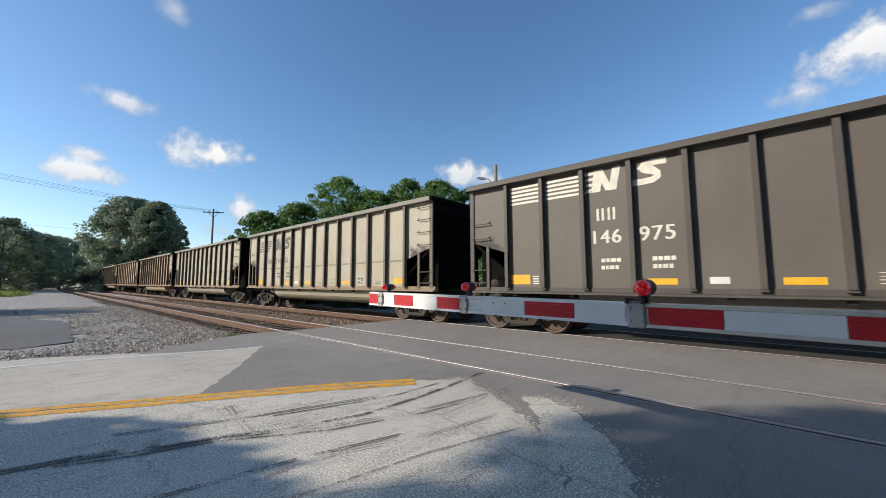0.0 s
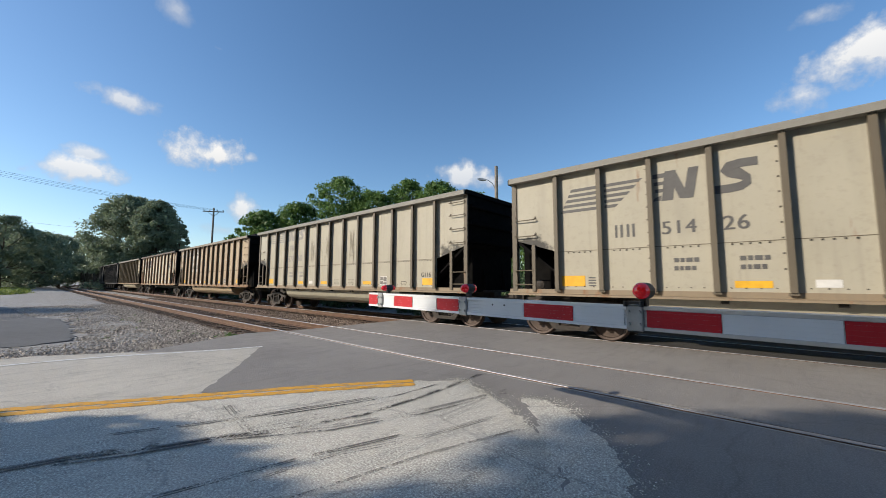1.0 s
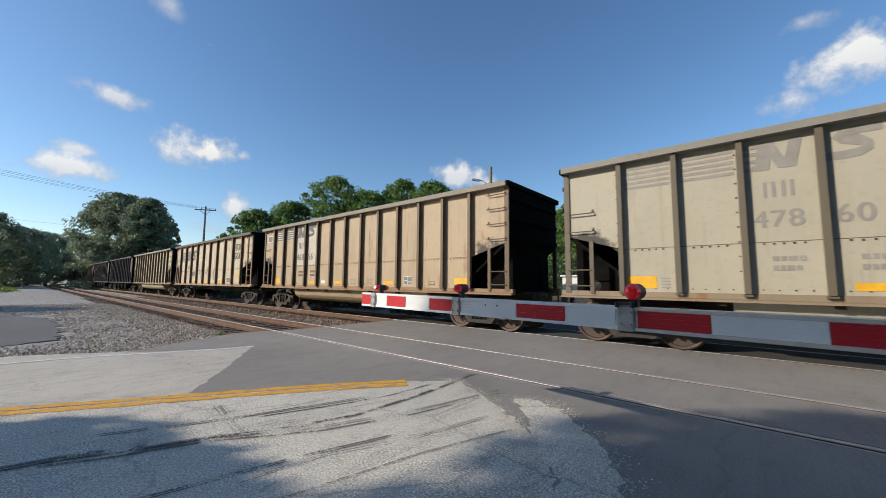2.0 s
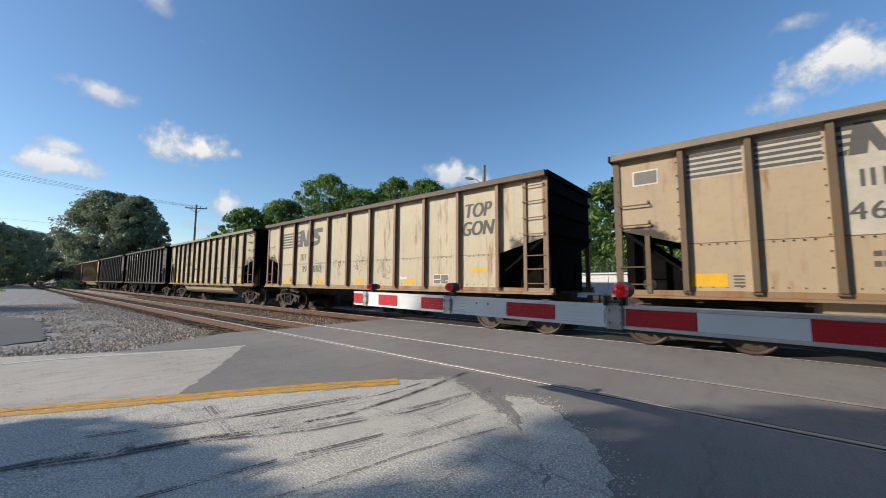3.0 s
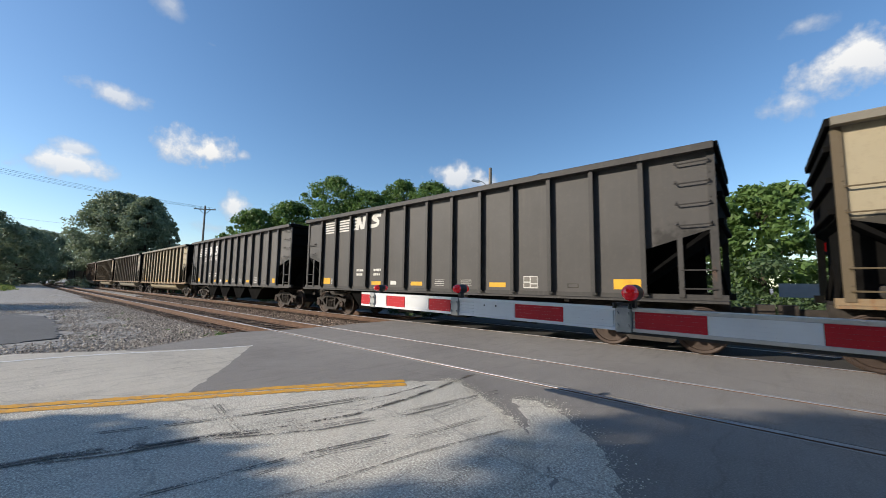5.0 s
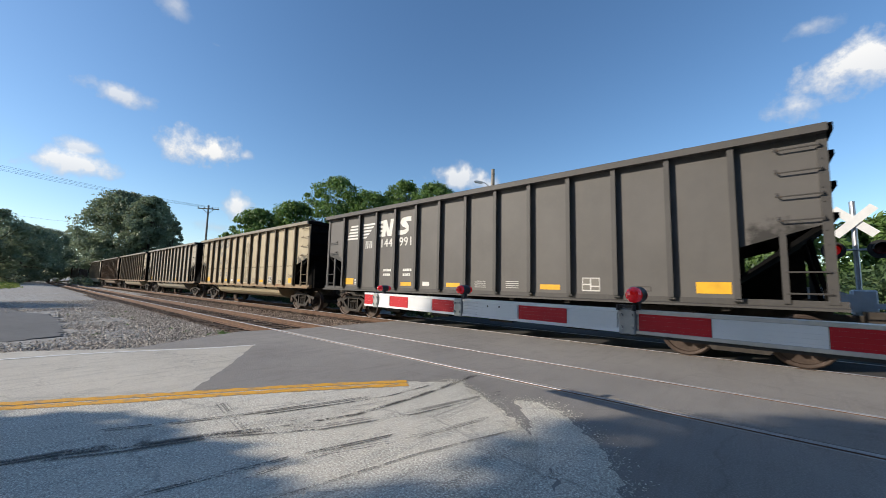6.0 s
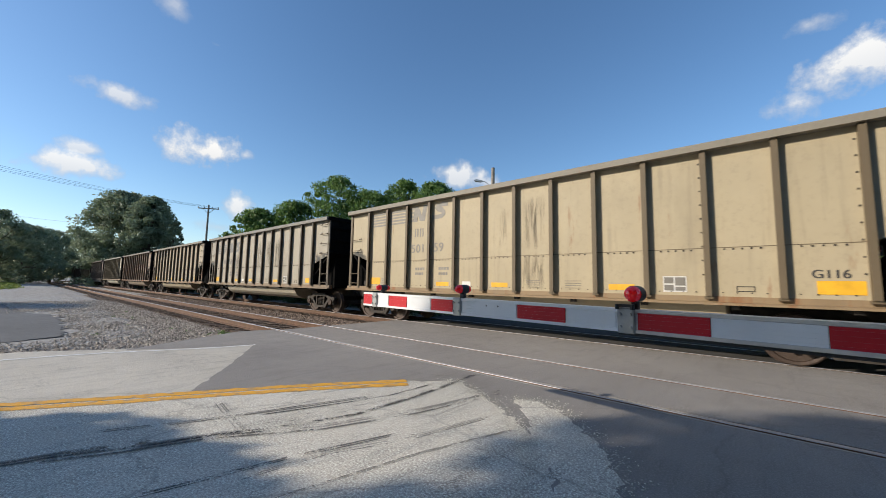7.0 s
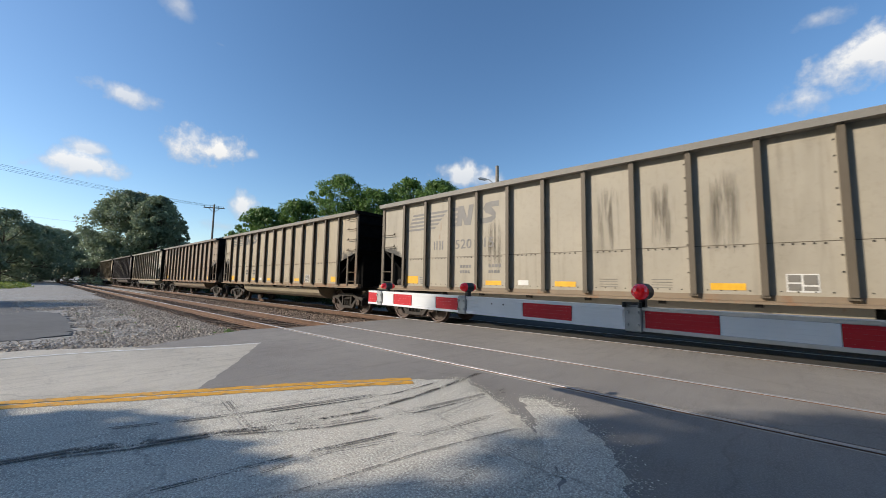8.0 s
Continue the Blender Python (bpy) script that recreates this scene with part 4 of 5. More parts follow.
def coal_car(paint, label, ribs_n=13, bay=1.265, full=False, hopper=False, chord=None, rib_paint=None, sill=None, plain_side=False):
    car = empty("coal_car", pose(0, FAR_C, 0.01), label, "freight wagon", "coal train")
    gap = 2 * (HL - bay) / (ribs_n - 1)
    ribs = [-(HL - bay) + gap * k for k in range(ribs_n)]
    for s in (-1, 1):
        part("side_sheet", side_mesh(s, bay), paint, car)
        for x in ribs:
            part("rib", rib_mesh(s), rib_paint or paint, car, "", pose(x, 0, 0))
        part("top_chord", chord_mesh(s), chord or paint, car)
        part("side_sill", sill_mesh(s), sill or paint, car)
        for d in (-1, 1):
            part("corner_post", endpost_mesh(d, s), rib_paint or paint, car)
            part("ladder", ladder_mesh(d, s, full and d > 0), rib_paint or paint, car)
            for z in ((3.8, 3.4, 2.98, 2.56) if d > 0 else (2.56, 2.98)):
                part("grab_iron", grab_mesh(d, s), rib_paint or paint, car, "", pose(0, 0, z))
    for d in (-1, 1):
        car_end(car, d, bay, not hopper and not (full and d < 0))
        part("coupler", coupler_mesh(d), M["iron"], car)
    part("underframe", floor_mesh(), M["iron"], car)
    if hopper:
        for x in (-3.3, -1.1, 1.1, 3.3):
            part("hopper_bay", hopper_mesh(), M["black"], car, "", pose(x, 0, 0))
    elif not full:
        part("tub", tub_mesh(), paint, car)
    if not plain_side:
        tagged(part("rivet_row", rivet_mesh(ribs_n, gap), M["iron"], car, "rows of dark bolt heads"), kind="stuff")
        part("lap_seam", boxm(-HL + bay, HL - bay, -SHEET - 0.005, -SHEET - 0.001, 2.11, 2.122), rib_paint or paint, car)
    wheels = []
    for d in (-1, 1):
        tr = part("bogie", bolster_mesh(), M["iron"], car, "dusty three-piece freight bogie", pose(d * TRUCK_X, 0, 0))
        for s in (-1, 1):
            part("side_frame", sideframe_mesh(s), M["iron"], tr)
            part("springs", springs_mesh(s), M["iron"], tr)
        for a in (-AXLE, AXLE):
            w = part("wheelset", wheelset_mesh(), M["wheel"], tr, "rust-brown steel wheelset", pose(a, 0, WR))
            wheels.append((w, a))
    return car, ribs, wheels


GREY_TAN, TAN, BROWN, DARK = (0.41, 0.375, 0.29), (0.43, 0.365, 0.245), (0.27, 0.18, 0.115), (0.13, 0.115, 0.1)
INK_DARK = (0.11, 0.105, 0.1)
# paint, rust, dirt, numbers (text, panel), ink, options
TRAIN = [
    (DARK, 0.15, 0.5, (("146", 3, 2.21, 0.43), ("975", 4, 2.21, 0.43)), (0.74, 0.72, 0.62), {"dark": 1}, "dark brown-grey"),
    (GREY_TAN, 0.2, 0.45, (("514", 3, 2.36, 0.38), ("26", 4, 2.36, 0.38)), INK_DARK, {"code": "side"}, "pale grey-tan"),
    (GREY_TAN, 0.15, 0.5, (("478", 3, 2.38, 0.42), ("60", 4, 2.38, 0.42)), (0.3, 0.28, 0.25), {"tag": "G116", "stains": ((5, 0.22, 2.2, 3.4), (8, 0.3, 2.0, 3.6), (6, 0.3, 2.2, 3.4))}, "dusty pale grey-tan"),
    ((0.43, 0.33, 0.215), 0.36, 0.6, (("468", 3, 2.36, 0.4), ("56", 4, 2.36, 0.4)), INK_DARK, {}, "rust-tinted tan"),
    ((0.5, 0.44, 0.315), 0.44, 0.5, (("39", 2, 1.74, 0.4), ("880", 3, 1.74, 0.4)), INK_DARK, {"ten": 1}, "cream rust-streaked"),
    (TAN, 0.2, 0.5, (("475", 3, 2.36, 0.4), ("88", 4, 2.36, 0.4)), (0.2, 0.19, 0.17), {"tag": "G116", "stains": ((6, 0.25, 2.3, 3.5), (11, 0.3, 2.1, 3.6), (7, 0.2, 2.4, 3.4))}, "weathered tan"),
    ((0.075, 0.07, 0.066), 0.1, 0.4, (), (0.72, 0.7, 0.64), {"dark": 1, "hop": 1}, "black"),
    ((0.115, 0.107, 0.1), 0.1, 0.4, (("144", 3, 2.66, 0.43), ("991", 4, 2.66, 0.43)), (0.76, 0.75, 0.7), {"dark": 1, "hop": 1, "code": "side"}, "charcoal black"),
    ((0.42, 0.35, 0.228), 0.22, 0.6, (("501", 3, 2.36, 0.4), ("59", 4, 2.36, 0.4)), (0.25, 0.23, 0.2), {"tag": "G116", "stains": ((7, 0.4, 1.2, 2.2), (6, 0.25, 2.3, 3.5), (7, 0.35, 2.2, 3.7))}, "ochre-tan dirty"),
    ((0.36, 0.32, 0.25), 0.15, 0.7, (("520", 3, 2.36, 0.4), ("15", 4, 2.36, 0.4)), (0.2, 0.19, 0.18), {"code": "side", "stains": ((7, 0.3, 2.0, 3.6), (8, 0.3, 2.1, 3.5), (9, 0.28, 1.9, 3.6), (4, 0.35, 1.6, 3.2))}, "grey-tan grimy"),
    ((0.36, 0.3, 0.21), 0.3, 0.5, (), INK_DARK, {}, "weathered tan"),
    ((0.28, 0.215, 0.155), 0.4, 0.5, (), INK_DARK, {}, "brownish tan"),
    (GREY_TAN, 0.2, 0.5, (), INK_DARK, {}, "pale grey-tan"),
    ((0.16, 0.13, 0.11), 0.2, 0.4, (), (0.6, 0.6, 0.55), {"dark": 1}, "dark brown"),
    (TAN, 0.25, 0.5, (), INK_DARK, {}, "weathered tan"),
    (BROWN, 0.3, 0.5, (), INK_DARK, {}, "rusty brown"),
    (GREY_TAN, 0.2, 0.5, (), INK_DARK, {}, "pale grey-tan"),
    (DARK, 0.2, 0.5, (), (0.6, 0.6, 0.55), {"dark": 1}, "dark brown-grey"),
    (TAN, 0.2, 0.5, (), INK_DARK, {}, "weathered tan"),
    (GREY_TAN, 0.2, 0.5, (), INK_DARK, {}, "pale grey-tan"),
]
ROLLING = []


def scribbles(car):
    """Loose loops of chalk-black spray paint."""
    rng = random.Random(5)
    for x0, x1, z0, z1, n in ((-2.9, -2.4, 1.7, 2.1, 9), (-1.6, -1.1, 1.75, 2.15, 10), (-0.25, 0.3, 1.75, 2.3, 14), (1.15, 1.6, 1.55, 2.1, 12)):
        bm = bmesh.new()
        for _ in range(n):
            p = Vector((rng.uniform(x0, x1), rng.uniform(z0, z1)))
            a = rng.uniform(0, 6.3)
            for _ in range(7):
                q = p + Vector((math.cos(a), math.sin(a))) * rng.uniform(0.03, 0.075)
                nrm = Vector((-(q - p).y, (q - p).x)).normalized() * 0.0065
                prism(bm, [tuple(p - nrm), tuple(q - nrm), tuple(q + nrm), tuple(p + nrm)], -SHEET - 0.005, -SHEET - 0.001)
                a += rng.uniform(-0.3, 1.2)
                p = q
        tagged(part("graffiti", bm, ink("spray", (0.17, 0.16, 0.155)), car, "scrawled black spray-paint tag"), kind="stuff")


def build_train():
    for n, (col, rust, dirt, nums, inkc, opt, words) in enumerate(TRAIN):
        dark, ten, hop = opt.get("dark"), opt.get("ten"), opt.get("hop")
        paint = car_paint("car_paint", col, rust, dirt, bool(dark), n % 5, True)
        # ribs are browner than the sheet, and darkened further to deepen their shade
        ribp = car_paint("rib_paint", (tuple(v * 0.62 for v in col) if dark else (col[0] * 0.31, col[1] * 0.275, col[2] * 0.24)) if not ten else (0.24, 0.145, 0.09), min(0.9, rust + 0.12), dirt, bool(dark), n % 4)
        chord = car_paint("chord_paint", (tuple(v * 0.8 for v in col) if dark else tuple(v * 0.4 + 0.09 for v in col)) if not ten else (0.12, 0.085, 0.065), min(rust, 0.35), 0.55, bool(dark), n % 3)
        label = words + " ribbed steel coal car " + ("with hopper bays" if hop else "with rounded belly")
        sill = car_paint("sill_paint", tuple(v * k for v, k in zip(col, (0.62, 0.52, 0.44) if not dark else (0.6, 0.6, 0.6))), min(0.9, rust + 0.3) if not dark else 0.1, 0.7, bool(dark), n % 3)
        car, ribs, wheels = coal_car(paint, label, 10 if ten else 13, 1.405 if ten else 1.265, bool(ten), bool(hop), chord, ribp, sill, bool(dark))
        k = len(ribs)
        marks = []
        if opt.get("tag"):
            marks.append((opt["tag"], k - 1, 1.55, 0.2))
        if ten:
            marks += [("TOP", k - 1, 3.2, 0.58), ("GON", k - 1, 2.68, 0.58)]
            scribbles(car)
        if n == 3:      # paler paint left round the signs
            for k0, za, zb in ((1, 3.37, 3.96), (2, 3.37, 3.96), (3, 2.12, 3.96), (4, 2.12, 3.96)):
                part("paler_patch", prism(bmesh.new(), bar(ribs[k0 - 1] + 0.1, ribs[k0] - 0.08, za, zb), -SHEET - 0.0008, -SHEET + 0.004), ink("pale", (0.55, 0.5, 0.41)), car, "patch of paler old paint")
        markings(car, ribs, ink("car%d" % n, inkc), nums, opt.get("code", ""), opt.get("code") == "side", bool(ten), marks, not dark)
        for stain_k, w, z0, z1 in opt.get("stains", ()):
            c = (ribs[stain_k - 1] + ribs[stain_k]) / 2
            part("soot_stain", shape([bar(c - w, c + w, z0, z1)]), M["stain"], car, "dark sooty run-off stain")
        if n == 3:
            c = -HL + 0.62
            part("placard", shape([bar(c - 0.24, c + 0.24, 3.4, 3.72)]), ink("white", (0.72, 0.7, 0.66)), car, "white framed grey placard")
            part("placard_face", prism(bmesh.new(), bar(c - 0.21, c + 0.21, 3.43, 3.69), -SHEET - 0.009, -SHEET - 0.0055), ink("plate_grey", (0.2, 0.185, 0.16)), car)
        load = part("coal_load", coal_mesh(n % 4), M["coal"])
        tagged(load, "heaped black coal filling the open car", "coal", "coal train")
        ROLLING.append((car, load, wheels, n))


build_train()


# metres by which the train runs ahead of an even pace, every half second
SURGE = (0.1, -0.22, 0.0, 0.26, 0.1, -0.02, -0.1, 0.0, 0.08, 0.14, 0.07, 0.0, 0.0, 0.06, 0.12, 0.26, 0.32)


def motions():
    last = 8.0
    for car, load, wheels, n in ROLLING:
        x0 = LEAD - PITCH * (n - 1) - HL
        rows = []
        for k in range(17):
            t = last * k / 16
            x, y, a = line_at(x0 + SPEED * t + SURGE[k], FAR_C)
            rows.append((t, pose(x, y, 0.01, 0, 0, math.degrees(a))))
        walk(car, rows)
        walk(load, rows)
        step = math.degrees(SPEED / FPS / WR)
        for w, a in wheels:
            walk(w, [(k / FPS, pose(a, 0, WR, 0, (step * k) % 360, 0)) for k in range(int(last * FPS) + 1)])


# ---- crossing gates ----
ARM_Y = 2.75


ARM_TIP, ARM_SKEW = -3.62, 0.1         # the arm stands askew to the tracks, its root nearer the road


def arm_f(x):
    return (ARM_Y + ARM_SKEW * ARM_TIP) / (ARM_Y + ARM_SKEW * x)


def ax(x):
    """Place along the skewed arm of a mark at x on the crossing's own axis."""
    return ARM_TIP + (arm_f(x) * x - ARM_TIP) * math.hypot(1, ARM_SKEW)


def arm_z(x):
    """Lower edge of the level arm."""
    return 1.1


def arm_section(bm, x0, x1, h0, h1, depth=0.05, y=ARM_Y):
    """One extruded arm profile with rolled lips and shallow corrugations."""
    def ring(x, h):
        z = arm_z(x)
        p = [(-0.01, -0.009), (-0.01, 0.009)]
        for k in (1, 2, 3, 4):
            p += [(0.0, k * h / 5 - 0.005), (-0.003, k * h / 5 - 0.002), (-0.003, k * h / 5 + 0.002), (0.0, k * h / 5 + 0.005)]
        p += [(-0.01, h - 0.009), (-0.01, h + 0.009), (depth + 0.01, h + 0.009), (depth + 0.01, h - 0.009), (depth, h - 0.012), (depth, 0.012), (depth + 0.01, 0.009), (depth + 0.01, -0.009)]
        return [bm.verts.new((x, y + a, z + b)) for a, b in p]
    a, b = ring(x0, h0), ring(x1, h1)
    bm.faces.new(a), bm.faces.new(b[::-1])
    for k in range(len(a)):
        bm.faces.new((a[k], b[k], b[(k + 1) % len(a)], a[(k + 1) % len(a)]))
    return bm


def sheet(x0, x1, h0, y):
    bm = bmesh.new()
    n = 5
    for k in range(n):        # five facets between the corrugations
        f0, f1 = k / n * 0.96 + 0.02, (k + 1) / n * 0.96 + 0.02 - 0.004
        prism(bm, [(x0, arm_z(x0) + f0 * h0), (x1, arm_z(x1) + f0 * h0), (x1, arm_z(x1) + f1 * h0), (x0, arm_z(x0) + f1 * h0)], y - 0.0045, y - 0.0005)
    return bm


def gate_lamp(arm, x, r, top):
    lamp = part("warning_lamp", lathe(bmesh.new(), [(-0.045, r * 0.75), (-0.04, r), (0.04, r), (0.045, r * 0.75)], 18), M["lamp_black"], arm, "round red flashing lamp", pose(x, ARM_Y + 0.02, top + r + 0.025))
    for s in (-1, 1):
        prof = [(s * 0.04, r * 0.97), (s * 0.055, r * 0.93), (s * 0.075, r * 0.75), (s * 0.088, r * 0.45), (s * 0.093, r * 0.1)]
        part("lens", lathe(bmesh.new(), prof, 18), M["lens"], lamp, "red glass lens")
    bm = boxm(-0.018, 0.018, -0.018, 0.018, -r - 0.05, -r + 0.01)
    part("stem", bm, M["lamp_black"], lamp)


def build_near_gate():
    g = empty("crossing_gate", pose(ARM_TIP, ARM_Y, 0, 0, 0, -math.degrees(math.atan(ARM_SKEW))) @ pose(-ARM_TIP, -ARM_Y, 0), "lowered red and white striped crossing gate arm with lamps", "crossing gate", "crossing gates")
    part("arm_tip_section", arm_section(bmesh.new(), ax(-3.62), ax(-2.19), 0.138, 0.13), M["arm_white"], g)
    part("arm_middle_section", arm_section(bmesh.new(), ax(-2.19), ax(-0.74), 0.13, 0.124, 0.07), M["arm_white"], g)
    part("arm_base_section", arm_section(bmesh.new(), ax(-0.70), ax(2.75), 0.122, 0.118, 0.09), M["alu"], g)
    for x0, x1, h in ((-3.62, -3.46, 0.138), (-3.16, -2.87, 0.138), (-2.51, -2.23, 0.138), (-1.53, -1.12, 0.138), (-0.62, -0.225, 0.138), (0.27, 0.68, 0.139), (1.15, 1.56, 0.14)):
        part("red_stripe", sheet(ax(x0), ax(x1), h * arm_f(x0), ARM_Y - 0.003), M["arm_red"], g)
    for x0, x1, h in ((-3.34, -3.17, 0.138), (-2.86, -2.52, 0.138), (-1.95, -1.54, 0.138), (-1.11, -0.76, 0.138), (-0.22, 0.265, 0.139), (0.69, 1.14, 0.14)):
        part("white_stripe", sheet(ax(x0), ax(x1), h * arm_f(x0), ARM_Y - 0.003), M["arm_white"], g)
    for x, w, h in ((ax(-3.4), 0.045, 0.162), (ax(-2.17), 0.046, 0.155), (ax(-0.69), 0.049, 0.152)):
        bm = boxm(x - w, x + w, ARM_Y - 0.022, ARM_Y + 0.1, arm_z(x) - 0.016, arm_z(x) + h - 0.014, 0.006)
        for z in (0.025, 0.1):
            for dx in (-0.03, 0.03):
                rod(bm, (x + dx, ARM_Y - 0.035, arm_z(x) + z), (x + dx, ARM_Y - 0.02, arm_z(x) + z), 0.009, 6)
        part("sleeve", bm, M["galv"], g, "bolted metal joint sleeve")
        if x > -1:
            bm = boxm(x - w, x + w, ARM_Y - 0.026, ARM_Y + 0.02, arm_z(x) + 0.142, arm_z(x) + 0.16)
            for dx in (-0.045, 0.045):
                rod(bm, (x + dx, ARM_Y - 0.03, arm_z(x) + 0.128), (x + dx, ARM_Y - 0.03, arm_z(x) + 0.16), 0.012, 6)
            part("lamp_bracket", bm, M["lamp_black"], g)
    gate_lamp(g, ax(-3.3), 0.034, arm_z(0) + 0.146)
    gate_lamp(g, ax(-2.13), 0.04, arm_z(0) + 0.154)
    gate_lamp(g, ax(-0.64), 0.05, arm_z(0) + 0.148)
    lip = bmesh.new()
    for a, b in ((ax(-0.74), ax(1.0)), (ax(1.0), ax(2.75))):
        prism(lip, [(a, arm_z(a) - 0.026), (b, arm_z(b) - 0.026), (b, arm_z(b) - 0.011), (a, arm_z(a) - 0.011)], ARM_Y - 0.004, ARM_Y + 0.085)
    part("lower_lip", lip, M["lamp_black"], g, "dark strip along the lower edge")
    bm = bmesh.new()
    xs = np.linspace(ax(-3.3), ax(2.6), 24)
    for a, b in zip(xs, xs[1:]):
        rod(bm, (a, ARM_Y + 0.08, arm_z(a) + 0.05 - 0.012 * (round(a * 4) % 2)), (b, ARM_Y + 0.08, arm_z(b) + 0.05 - 0.012 * (round(b * 4) % 2)), 0.008, 5)
    part("cable", bm, M["cable"], g)
    for x in (ax(-1.84), ax(-1.72)):
        part("bolt", rod(bmesh.new(), (x, ARM_Y - 0.008, arm_z(x) + 0.09), (x, ARM_Y - 0.004, arm_z(x) + 0.09), 0.008, 6), M["lamp_black"], g)
    q = ax(2.75)
    part("mast", rod(bmesh.new(), (q + 0.2, ARM_Y + 0.05, 0), (q + 0.2, ARM_Y + 0.05, 3.6), 0.055, 12), M["alu"], g)
    part("mechanism", boxm(q - 0.15, q + 0.35, ARM_Y + 0.12, ARM_Y + 0.5, 0.85, 1.4, 0.02), M["galv"], g)
    part("pivot", boxm(q - 0.2, q + 0.15, ARM_Y - 0.03, ARM_Y + 0.14, 1.02, 1.26, 0.02), M["galv"], g)
    part("foot", boxm(q, q + 0.4, ARM_Y - 0.15, ARM_Y + 0.25, 0.0, 0.06, 0.01), M["galv"], g)


build_near_gate()
M["lens_off"] = plain("unlit_red_lens", (0.1, 0.006, 0.008), 0.2, 0, 0.2, 30, 0)
M["white_paint"] = plain("white_enamel", (0.78, 0.78, 0.76), 0.4, 0, 0.1, 6, 0.03)


def build_far_gate():
    x, y = 1.95, 14.4
    g = empty("crossing_signal", pose(x, y, 0), "white crossing signal mast with crossbuck, red lamps and gate arm", "crossing signal", "crossing gates")
    part("mast", rod(bmesh.new(), (0, 0, -0.1), (0, 0, 3.8), 0.06, 12), M["alu"], g)
    part("foot", boxm(-0.25, 0.25, -0.25, 0.25, -0.25, 0.02, 0.02), M["galv"], g)
    for a in (45, -45):
        bm = boxm(-0.52, 0.52, -0.012, 0.012, -0.1, 0.1)
        part("crossbuck_blade", bm, M["white_paint"], g, "white crossbuck board", pose(0, -0.09 if a > 0 else -0.12, 3.25, 0, a, 0))
    part("lamp_bar", rod(bmesh.new(), (-0.4, -0.06, 2.5), (0.4, -0.06, 2.5), 0.025, 8), M["galv"], g)
    for s in (-1, 1):
        part("backing_disc", rod(bmesh.new(), (s * 0.42, -0.1, 2.5), (s * 0.42, -0.08, 2.5), 0.24, 20), M["lamp_black"], g)
        part("lens", lathe(bmesh.new(), [(-0.15, 0.03), (-0.14, 0.1), (-0.11, 0.14)], 18), M["lens"] if s < 0 else M["lens_off"], g, "red lamp lens", pose(s * 0.42, 0, 2.5))
        bm = bmesh.new()
        for k in range(9):
            a0, a1 = math.pi * k / 9, math.pi * (k + 1) / 9
            prism(bm, [(0.15 * math.cos(a0), 0.15 * math.sin(a0)), (0.15 * math.cos(a1), 0.15 * math.sin(a1)), (0.16 * math.cos(a1), 0.16 * math.sin(a1)), (0.16 * math.cos(a0), 0.16 * math.sin(a0))], -0.36, -0.1)
        part("hood", bm, M["lamp_black"], g, "", pose(s * 0.42, 0, 2.5))
    part("mechanism", boxm(-0.2, 0.25, -0.45, -0.08, 0.8, 1.45, 0.04), M["white_paint"], g)
    bm = bmesh.new()
    prism(bm, [(-1.5, 1.12), (-0.55, 1.12), (-0.2, 0.9), (0.15, 0.9), (0.15, 1.2), (-0.3, 1.35), (-0.6, 1.5), (-1.5, 1.5)], -0.52, -0.47)
    part("counterweight", bm, M["white_paint"], g, "white counterweight arms")
    bm = bmesh.new()
    box(bm, 0.15, 5.4, -0.52, -0.46, 0.98, 1.12)
    part("arm", bm, M["arm_white"], g)
    for k in range(6):
        part("red_stripe", boxm(0.6 + 0.82 * k, 1.0 + 0.82 * k, -0.527, -0.521, 0.985, 1.115), M["arm_red"], g)


build_far_gate()


def build_cabinet():
    c = empty("relay_cabinet", pose(-5.1, 17.0, -0.25), "white steel signal relay cabinet beyond the tracks", "cabinet")
    part("body", boxm(-1.8, 1.8, -0.5, 0.5, 0.25, 1.95, 0.02), M["white_paint"], c)
    part("roof", boxm(-1.88, 1.88, -0.58, 0.58, 1.95, 2.03, 0.02), M["white_paint"], c)
    part("foundation", boxm(-1.75, 1.75, -0.45, 0.45, 0.0, 0.25), M["galv"], c)
    for x in (-1.19, 0.0, 1.19):
        d = part("door", boxm(x - 0.56, x + 0.56, -0.525, -0.503, 0.32, 1.88, 0.008), M["white_paint"], c)
        part("handle", boxm(x + 0.42, x + 0.46, -0.56, -0.526, 1.0, 1.16), M["galv"], d)


build_cabinet()


